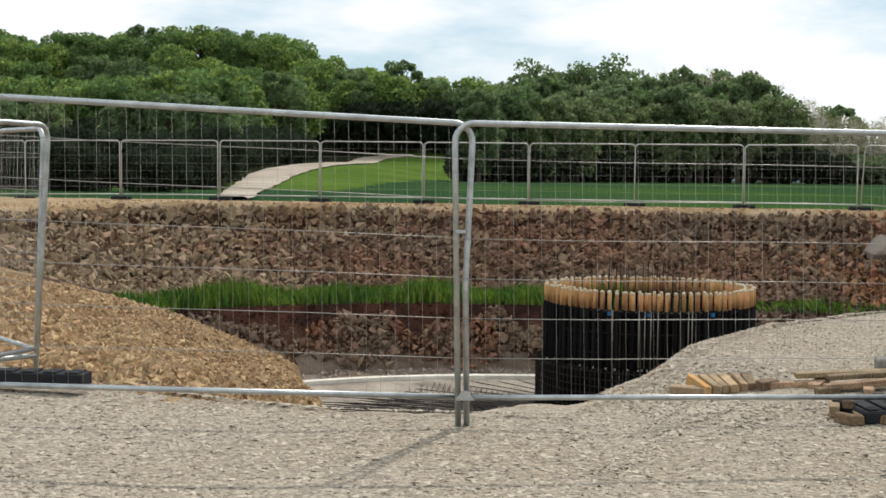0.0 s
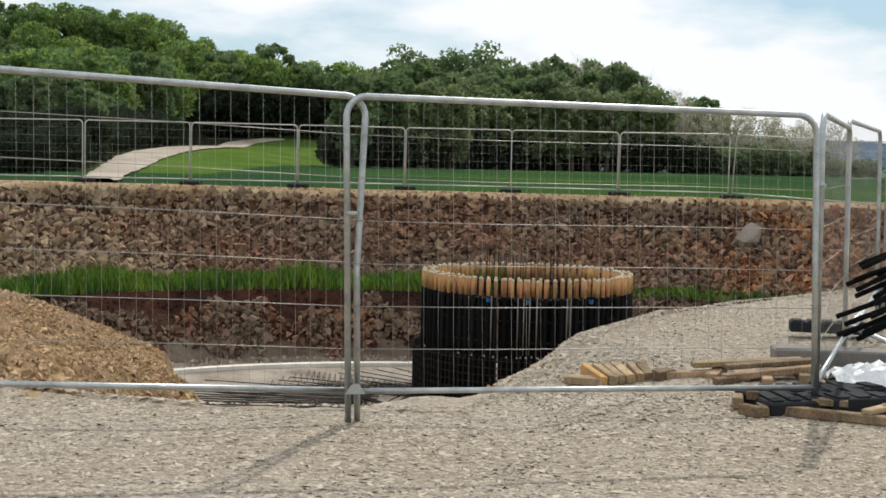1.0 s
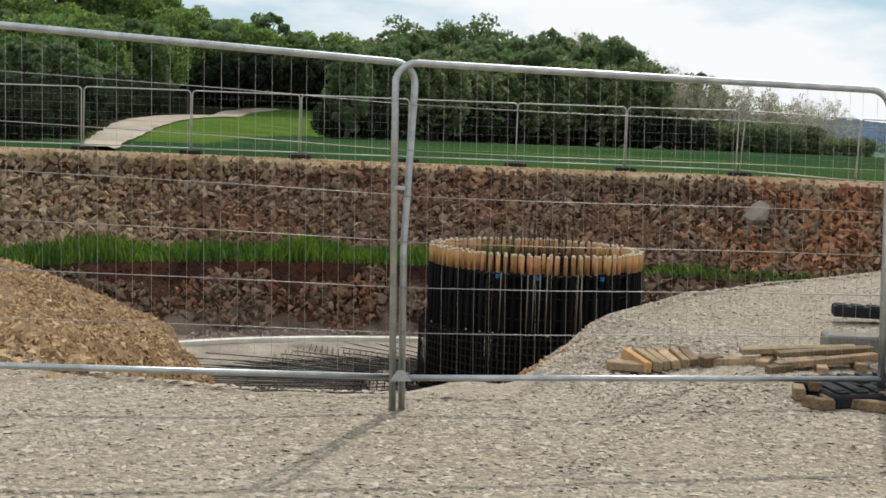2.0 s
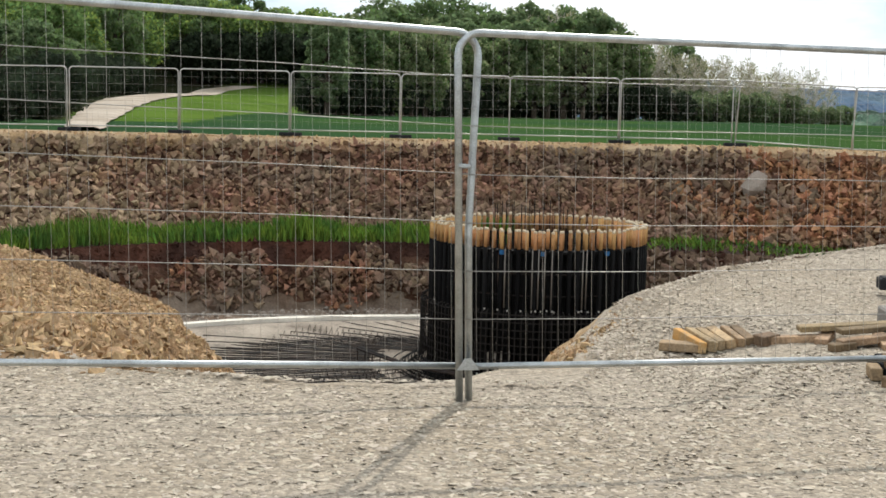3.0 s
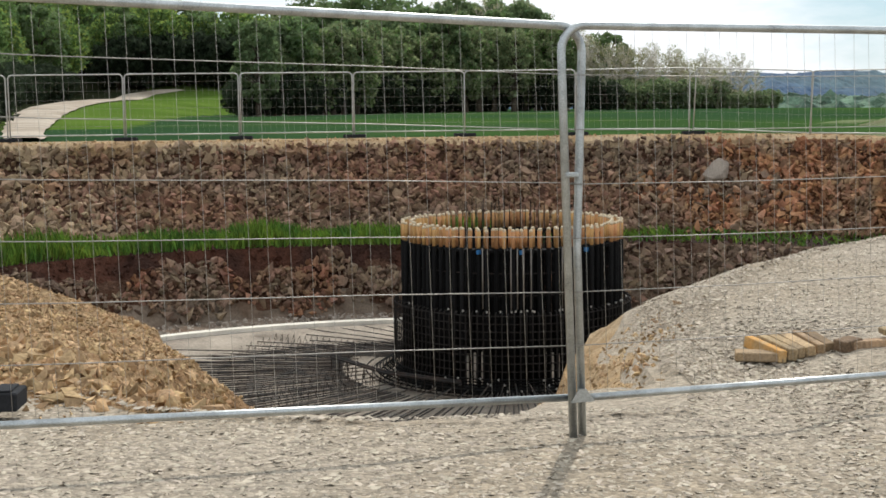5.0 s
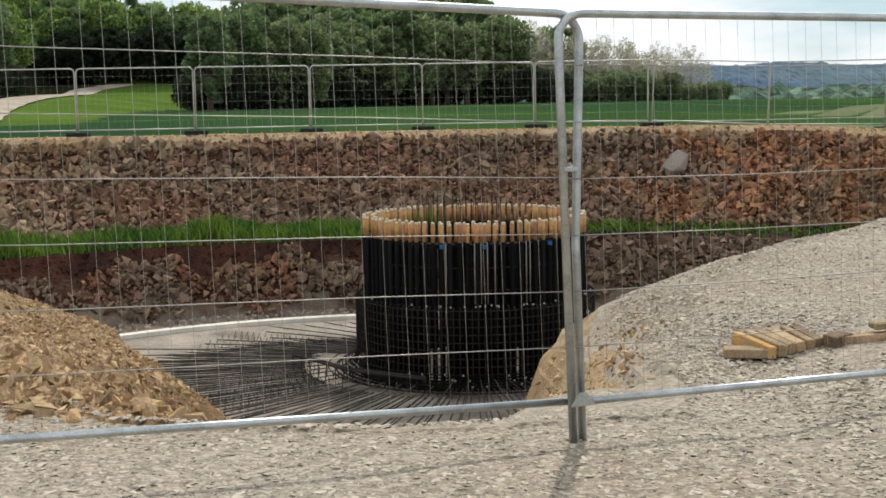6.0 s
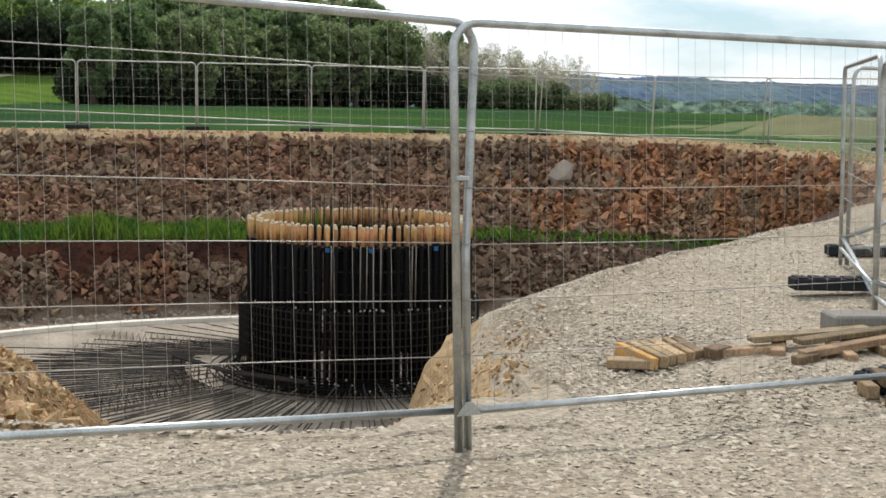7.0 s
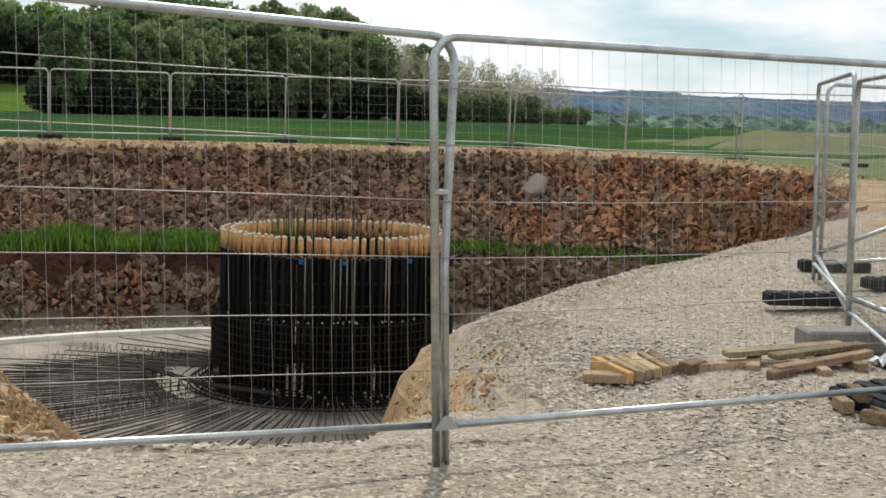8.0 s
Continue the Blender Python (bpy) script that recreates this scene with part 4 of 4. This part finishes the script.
def plant(kind, x, y, s=1.0, sz=None):
    z = float(field_z(np.float64(x), np.float64(y))) - 0.15
    src = KINDS[kind]
    sz = sz or s
    m = pose(x, y, z, 0, 0, tr.uniform(0, 360)) @ Matrix.Diagonal((s, s, sz, 1))
    if kind not in used:
        used.add(kind)
        ob = src
        tagged(ob, LABEL[kind], "tree", "woodland trees")
        ob.matrix_basis = m
    else:
        ob = copy_thing(src, Matrix())
        ob.matrix_basis = m
    return ob


# hillside wood: rows climbing away behind the track
for row, (y, n, x0, x1) in enumerate(((214, 11, -150, -68), (226, 12, -152, -68), (240, 12, -155, -67), (258, 10, -160, -64), (276, 14, -165, -14), (296, 18, -172, -15), (314, 15, -190, -62))):
    for k in range(n):
        x = x0 + (x1 - x0) * (k + tr.uniform(0.2, 0.8)) / n
        kind = tr.choice(["oak", "oak2", "bright", "oak", "oak2", "dark"] if row else ["oak", "oak2", "dark", "olive"])
        s = (tr.uniform(0.95, 1.2) if row < 4 else tr.uniform(1.0, 1.12)) * (1.0 if row else 0.92) * (0.86 if x > -52 else 1.0)
        plant(kind, x, y + tr.uniform(-4, 4), s)
# these dark-leaved clumps stand in for the shade below the canopy
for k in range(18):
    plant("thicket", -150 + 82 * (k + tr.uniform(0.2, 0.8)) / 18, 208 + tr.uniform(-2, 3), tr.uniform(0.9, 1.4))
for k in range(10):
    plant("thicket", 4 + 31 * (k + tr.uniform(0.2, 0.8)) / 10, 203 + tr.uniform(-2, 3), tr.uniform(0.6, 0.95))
for k in range(15):
    x = -95 + 52 * (k + tr.uniform(0.2, 0.8)) / 15
    plant(tr.choice(["dark", "dark2", "olive", "oak2"]), x, 122 + tr.uniform(-6, 8), tr.uniform(0.42, 0.55))
for x, y in ((-51, 142), (-56, 150), (-58, 160), (-62, 168), (-62, 178), (-68, 186), (-64, 196), (-66, 150), (-72, 164), (-72, 178), (-67, 204), (-66, 212)):
    plant(tr.choice(["dark", "dark2", "olive"]), x, y, tr.uniform(0.5, 0.65))
    plant("thicket", x + 1.5, y - 4, tr.uniform(0.5, 0.8))
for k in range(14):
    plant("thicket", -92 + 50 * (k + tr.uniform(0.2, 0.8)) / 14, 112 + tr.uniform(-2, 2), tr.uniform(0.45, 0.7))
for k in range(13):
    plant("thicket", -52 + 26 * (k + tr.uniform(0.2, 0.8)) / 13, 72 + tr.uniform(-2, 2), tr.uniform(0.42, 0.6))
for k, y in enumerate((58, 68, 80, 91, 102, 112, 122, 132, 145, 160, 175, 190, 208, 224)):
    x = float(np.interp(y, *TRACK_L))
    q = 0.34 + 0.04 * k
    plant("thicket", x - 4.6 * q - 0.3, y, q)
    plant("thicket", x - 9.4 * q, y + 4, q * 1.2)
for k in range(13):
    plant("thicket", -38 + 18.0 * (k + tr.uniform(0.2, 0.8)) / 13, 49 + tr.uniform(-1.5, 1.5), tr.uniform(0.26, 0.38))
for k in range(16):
    plant("thicket", -60 + 44 * (k + tr.uniform(0.2, 0.8)) / 16, 266 + tr.uniform(-2, 3), tr.uniform(1.3, 1.7))
for k in range(9):
    plant(tr.choice(["oak", "oak2", "dark"]), -64 + 44 * (k + tr.uniform(0.2, 0.8)) / 9, 272 + tr.uniform(-3, 3), tr.uniform(0.85, 1.0))
# copse at the field's far side
for k in range(17):
    x = -18.5 + 46 * (k + tr.uniform(0.3, 0.7)) / 17
    y = float(np.interp(x, [-19, 0, 28], [146, 182, 207])) + tr.uniform(-2, 3)
    plant("dark2" if k == 0 else tr.choice(["olive", "olive2", "olive", "dark2"]), x, y, tr.uniform(0.85, 1.0) * y / 206)
for k in range(9):
    x = -18 + 24 * (k + tr.uniform(0.3, 0.7)) / 9
    y = float(np.interp(x, [-19, 0, 28], [154, 192, 212])) + tr.uniform(-2, 3)
    plant(tr.choice(["dark", "dark2", "dark"]), x, y, tr.uniform(0.85, 1.0) * y / 206)
for k in range(10):
    x = -17.6 + 13 * (k + tr.uniform(0.3, 0.7)) / 10
    plant(tr.choice(["olive", "dark2", "dark", "olive2"]), x, float(np.interp(x, [-19, 0, 28], [146, 176, 208])) + tr.uniform(2, 9), tr.uniform(0.62, 0.78))
for k in range(16):
    x = -17.2 + 24 * (k + tr.uniform(0.2, 0.8)) / 16
    plant("thicket", x, float(np.interp(x, [-19, 0, 28], [148, 182, 208])) + tr.uniform(0, 3), tr.uniform(0.62, 0.95))
for x, y, q in ((-19.0, 149, 0.62), (-18.0, 153, 0.8), (-19.6, 156, 0.75), (-16.6, 150, 0.7)):
    plant("thicket", x, y, q)
for k in range(14):
    x = -22 + 48 * (k + tr.uniform(0.2, 0.8)) / 14
    plant(tr.choice(["dark", "dark2", "olive2", "dark"]), x, 216 + tr.uniform(-3, 3), tr.uniform(0.95, 1.15))
for x, s in ((-16, 1.08), (-10, 1.05), (-4, 1.12), (1, 1.0)):
    plant("tall", x, 228 + tr.uniform(-3, 3), s * 1.08)
for k in range(10):
    x = 3 + 23 * (k + tr.uniform(0.2, 0.8)) / 10
    plant(tr.choice(["dark2", "dark", "olive2", "thin"]), x, 228 + tr.uniform(-3, 3), tr.uniform(1.05, 1.3))
for x in (6, 9, 16, 21, 24, 27):
    plant("thin", x, 221, tr.uniform(1.3, 1.5) if x < 18 else tr.uniform(1.12, 1.25))
plant("dark", 38, 226, 0.86)
for k in range(30):
    x = 29 + 34 * (k + tr.uniform(0.2, 0.8)) / 30
    plant(tr.choice(["thin", "thin2"]), x, 222 + tr.uniform(-6, 8), tr.uniform(0.82, 1.0) * (1.10 - 0.42 * k / 30))
for k in range(26):
    x = 33 + 34 * (k + tr.uniform(0.2, 0.8)) / 26
    plant("bush", x, 214 + tr.uniform(-4, 14), tr.uniform(0.7, 1.15) * (1.0 if k < 18 else 0.7))

# far valley woods and the ridge, both coloured with distance haze
vr = np.random.RandomState(5)
n = 2600
vx = vr.uniform(90, 620, n)
vy = vr.uniform(420, 900, n)
keep = (vx / vy > 0.16)
vx, vy = vx[keep], vy[keep]
vz = -6 + 0.012 * (vy - 420) + vr.uniform(-1, 2, len(vx))
blob = []
for s in range(6):
    b = bmesh.new()
    bmesh.ops.create_icosphere(b, subdivisions=2, radius=0.5)
    for v in b.verts:
        v.co *= 1 + 0.55 * noise.noise(v.co * 3.1 + Vector((s * 7, 0, 0)))
    b.verts.index_update()
    blob.append((np.array([v.co[:] for v in b.verts]), np.array([[v.index for v in f.verts] for f in b.faces])))
    b.free()
# the green is paled to carry the haze over the valley
M_VALLEY = material("hazed_valley_trees", (0.115, 0.18, 0.13), amount=0.4, spread=0.4, hue=0.02, scale=0.1, fine=0.6, bump=0.8, dist=2.0)
val = scatter("valley_woodland", blob, np.stack([vx, vy, vz], -1), vr.uniform(7, 15, len(vx)), M_VALLEY, vr, 0.2)
tagged(val, "hazy green woodland across the valley floor", "woodland", kind="stuff")
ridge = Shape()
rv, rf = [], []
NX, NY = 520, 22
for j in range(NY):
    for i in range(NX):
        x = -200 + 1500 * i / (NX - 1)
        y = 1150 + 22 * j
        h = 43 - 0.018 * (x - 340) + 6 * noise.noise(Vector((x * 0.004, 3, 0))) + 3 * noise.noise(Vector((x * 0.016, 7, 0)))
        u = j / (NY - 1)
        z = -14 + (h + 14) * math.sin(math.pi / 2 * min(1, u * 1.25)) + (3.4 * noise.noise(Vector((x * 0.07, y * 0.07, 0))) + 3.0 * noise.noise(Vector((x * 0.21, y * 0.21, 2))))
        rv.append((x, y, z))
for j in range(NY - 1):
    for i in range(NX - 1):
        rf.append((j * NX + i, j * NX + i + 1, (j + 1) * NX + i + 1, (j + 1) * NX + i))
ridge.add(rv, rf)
tagged(part("backdrop", ridge, M_BLUEWOOD), "wooded ridge on the horizon with blue distance haze in its colour", "hills", kind="structure")

# ---- grass on the bench ----
gr = np.random.RandomState(3)
n = 15000
ga = gr.uniform(0.12, np.pi - 0.02, n)
thin = np.where(np.cos(ga) > 0.12, gr.rand(n) < 0.25, True)
ga = ga[thin]
n = len(ga)
pr = profile(ga)
u = gr.uniform(0.0, 1.0, n)
r = pr[3][0] + (pr[4][0] - pr[3][0]) * u
z = pr[3][1] + (pr[4][1] - pr[3][1]) * u
px, py = CX + r * np.cos(ga), CY + r * np.sin(ga)
h = gr.uniform(0.30, 0.62, n) * np.where(np.cos(ga) > 0.12, 0.45, 1.0) * (0.8 + 0.35 * np.sin(px * 1.7) * np.sin(px * 0.6 + 1))
dx, dy = gr.normal(0, 0.09, n), gr.normal(0, 0.09, n)
wx, wy = gr.uniform(-1, 1, n) * 0.016 + 0.012, gr.uniform(-1, 1, n) * 0.012
v = np.stack([np.stack([px - wx, py - wy, z - 0.05], -1), np.stack([px + wx, py + wy, z - 0.05], -1), np.stack([px + dx * 0.4 + wx * 0.8, py + dy * 0.4, z + h * 0.6], -1), np.stack([px + dx, py + dy, z + h], -1)], 1)
me = bpy.data.meshes.new("grass")
me.from_pydata(v.reshape(-1, 3).tolist(), [], np.arange(n * 4).reshape(n, 4).tolist())
me.materials.append(M_GRASS)
tagged(new("grass", me), "tall fresh green grass growing along the pit bench", "grass", kind="stuff")

# ---- stones ----


def on_band(rs, n, a0, a1, i, j, bias=1.0):
    """Random places on the pit wall between rings i and j."""
    a = rs.uniform(a0, a1, n)
    pr = profile(a)
    u = rs.uniform(0, 1, n) ** bias * (j - i)
    k = np.minimum(u.astype(int), j - i - 1)
    f = u - k
    R = np.array([p[0] for p in pr])[i:j + 1]
    Z = np.array([np.broadcast_to(p[1], a.shape) for p in pr])[i:j + 1]
    m = np.arange(n)
    r = R[k, m] + (R[k + 1, m] - R[k, m]) * f
    z = Z[k, m] + (Z[k + 1, m] - Z[k, m]) * f
    return np.stack([CX + r * np.cos(a), CY + r * np.sin(a), z], -1)


sr = np.random.RandomState(17)
pu = on_band(sr, 6000, 0.05, np.pi + 0.1, 4, 6)
pu = np.concatenate([pu, on_band(sr, 13000, 0.05, np.pi + 0.1, 4, 5)])
pull = np.stack([CX - pu[:, 0], CY - pu[:, 1]], -1)
pull /= np.linalg.norm(pull, axis=1)[:, None]
pu[:, :2] += pull * 0.07
pu[:, 2] += 0.05
su = 0.10 + 0.26 * sr.rand(len(pu)) ** 2.4
red = pu[:, 0] > 8.2 + 1.6 * np.sin(pu[:, 2] * 2.3 + pu[:, 0]) + sr.normal(0, 0.8, len(pu))
tagged(scatter("red_wall_stones", ROCKS, pu[red], su[red], M_REDROCK, sr), "rust-red rocks and clods in the pit wall", "rocks", kind="stuff")
tan = ~red & (pu[:, 0] < -8.2 + 2.0 * np.sin(pu[:, 2] * 1.9) + sr.normal(0, 1.2, len(pu)))
tagged(scatter("tan_wall_stones", ROCKS, pu[tan], su[tan] * 1.2, M_TANWALL, sr), "pale tan broken limestone in the pit wall", "rocks", kind="stuff")
mid = ~red & ~tan
stones = scatter("wall_stones", ROCKS, pu[mid], su[mid], M_ROCK, sr)
tagged(stones, "broken grey and red-brown rocks packed in the upper pit wall", "rocks", kind="stuff")
plo = on_band(sr, 8500, 0.05, np.pi + 0.05, 1, 3)
plo = plo[(plo[:, 2] > -3.45 + 0.2 * np.sin(plo[:, 0] * 2.3) + sr.normal(0, 0.1, len(plo))) & (plo[:, 2] < np.where(plo[:, 0] > 3, -2.05, -2.45) + 0.25 * np.sin(plo[:, 0] * 1.7) + 0.15 * np.sin(plo[:, 0] * 4.1))]
plo[:, :2] += 0.07 * np.stack([CX - plo[:, 0], CY - plo[:, 1]], -1) / np.hypot(CX - plo[:, 0], CY - plo[:, 1])[:, None]
stones2 = scatter("wall_stones", ROCKS, plo, 0.10 + 0.27 * sr.rand(len(plo)) ** 2.6, M_LOWROCK, sr)
tagged(stones2, "broken brown rocks in the lower pit wall", "rocks", kind="stuff")
pc = on_band(sr, 2600, 0.05, np.pi + 0.05, 2, 4)
tagged(scatter("soil_clods", ROCKS, pc, 0.07 + 0.2 * sr.rand(len(pc)) ** 2.5, M_UMBER, sr), "dark crumbling soil clods along the bench edge", "soil", kind="stuff")
pk = on_band(sr, 1400, 0.05, np.pi + 0.05, 0, 1)
tagged(scatter("toe_rubble", ROCKS, pk, 0.06 + 0.12 * sr.rand(len(pk)), M_PALEROCK, sr), "pale rubble at the foot of the pit wall", "rubble", kind="stuff")
bv, bf = rock_shape(77, 1.0, 22)
boulder = Shape().add((bv * np.array([0.72, 0.5, 0.86])).tolist(), bf.tolist())
tagged(part("boulder", boulder, M_PALEROCK, m=pose(8.33, 29.92, -0.28, 10, 12, 0)), "pale limestone boulder set in the pit wall", "boulder")

# tan rock of the left bank and of the slopes below the gravel
def outside(rs, n, a0, a1, d0, d1):
    a = rs.uniform(a0, a1, n)
    R, Z = rim_at(a)
    d = rs.uniform(d0, d1, n)
    x, y = CX + (R + d) * np.cos(a), CY + (R + d) * np.sin(a)
    k = smooth01(d / 3.0)
    return np.stack([x, y, Z * (1 - k) + field_z(x, y) * k], -1)


lb = outside(sr, 60000, np.pi + 0.5, 1.5 * np.pi - 0.07, -0.4, 6.0)
ok = (lb[:, 1] > bank_line(lb[:, 0]) + 0.08 * np.sin(5 * lb[:, 0]) + sr.normal(0, 0.16, len(lb))) & (lb[:, 1] < 14) & (lb[:, 0] < -1.9)
lb = lb[ok]
dist = np.hypot(lb[:, 0], lb[:, 1] + 6)
tagged(scatter("bank_rocks", CLODS, lb, (0.035 + 0.14 * sr.rand(len(lb)) ** 3.2) * (0.7 + dist / 24), M_TANROCK, sr), "loose tan rocks covering the spoil bank", "rocks", kind="stuff")
sl = on_band(sr, 42000, 1.5 * np.pi - 1.1, 1.5 * np.pi + 0.8, 1, 7)
cosa = (sl[:, 0] - CX) / np.hypot(sl[:, 0] - CX, sl[:, 1] - CY)
sl = sl[np.where(sl[:, 0] < 0, (cosa < -0.175) & (sl[:, 0] < -2.0), (sl[:, 2] < -0.27 + sr.normal(0, 0.07, len(sl))) & (sl[:, 1] < 5.5 + sr.normal(0, 0.8, len(sl))) & (sr.rand(len(sl)) < 0.85))]
tagged(scatter("slope_rocks", CLODS, sl, np.where(sl[:, 0] < -1, 0.88, 0.6) * (0.04 + 0.12 * sr.rand(len(sl)) ** 2.6), M_TANROCK, sr), "tan rocks on the slope down into the pit", "rocks", kind="stuff")
rt = outside(sr, 2600, 0.2, np.pi - 0.02, -0.1, 1.6)
tagged(scatter("rim_rocks", ROCKS, rt, 0.05 + 0.12 * sr.rand(len(rt)) ** 2, M_TANROCK, sr), "loose tan stones along the far rim", "rocks", kind="stuff")

# the larger rocks one by one
rock_me = []
for k, (vs, fs) in enumerate(ROCKS):
    for mt in (M_ROCK1, M_TANROCK1):
        rock_me.append(Shape().add(vs.tolist(), fs.tolist()).mesh("stone", mt))
big = on_band(sr, 300, 0.25, np.pi - 0.2, 4, 6)
for x, y, z in big.tolist():
    s = rng.uniform(0.2, 0.4)
    part("stone", rock_me[2 * rng.randrange(14)], None, pit_high, m=pose(x, y, z, rng.uniform(0, 360), rng.uniform(0, 360), 0) @ Matrix.Diagonal((s, s * rng.uniform(0.7, 1.2), s, 1)))
big = np.concatenate([lb[sr.permutation(len(lb))[:160]], sl[sl[:, 0] < -2.4][:100]])
for x, y, z in big.tolist():
    s = 0.08 + 0.13 * rng.random() ** 2
    part("stone", rock_me[2 * rng.randrange(14) + 1], None, ground, m=pose(x, y, z, rng.uniform(0, 360), rng.uniform(0, 360), 0) @ Matrix.Diagonal((s, s * rng.uniform(0.7, 1.2), s, 1)))

# crushed stone on the hardstanding
CHIPS = []
for k in range(8):
    vs, fs = rock_shape(200 + k, 0.27, 7)
    up = np.cross(vs[fs[:, 1]] - vs[fs[:, 0]], vs[fs[:, 2]] - vs[fs[:, 0]])
    up *= np.sign(np.einsum("ij,ij->i", up, vs[fs].mean(1)))[:, None]
    CHIPS.append((vs, fs[up[:, 2] > -0.02]))
gn = 210000
gx, gy = sr.uniform(-5.0, 8.0, gn), sr.uniform(-3.4, 11.0, gn)
keep = (np.abs(gx - 0.6) < 2.6 + 0.45 * (gy + 3.4)) & (sr.rand(gn) < np.clip(1.25 - (gy + 3) / 16, 0.3, 1))
gx, gy = gx[keep], gy[keep]
ga = np.arctan2(gy - CY, gx - CX)
R, Z = rim_at(ga)
d = np.hypot(gx - CX, gy - CY) - R
inside = (d > np.where(gx > 0.9, np.where(gy < 4.6, -0.6, -2.0) - 0.6 * sr.rand(len(gx)), -0.12)) & ~((gx < -1.5) & (gy > bank_line(gx) + 0.25 + sr.normal(0, 0.2, len(gx))))
gx, gy, d, Z = gx[inside], gy[inside], d[inside], Z[inside]
k = smooth01(d / 3.0)
gz = Z * (1 - k) + field_z(gx, gy) * k
pr = profile(np.arctan2(gy - CY, gx - CX))
gr_ = np.hypot(gx - CX, gy - CY)
for (r0, z0), (r1, z1) in zip(pr[2:7], pr[3:8]):
    f = (gr_ - r0) / (r1 - r0)
    gz = np.where((f >= 0) & (f < 1), z0 + (z1 - z0) * f + 0.03, gz)
sz = 0.018 + 0.046 * sr.rand(len(gx)) ** 2.4
pts = np.stack([gx, gy, gz - 0.01 * sz + 0.02 * np.exp(-((gx - 1.5) / 0.75) ** 2 - ((gy - 2.4) / 0.9) ** 2)], -1)
chips = scatter("gravel", CHIPS, pts, sz, M_CHIP, sr, 0.11)
tagged(chips, "angular pale crushed stone scattered over the hardstanding", "gravel", kind="stuff")
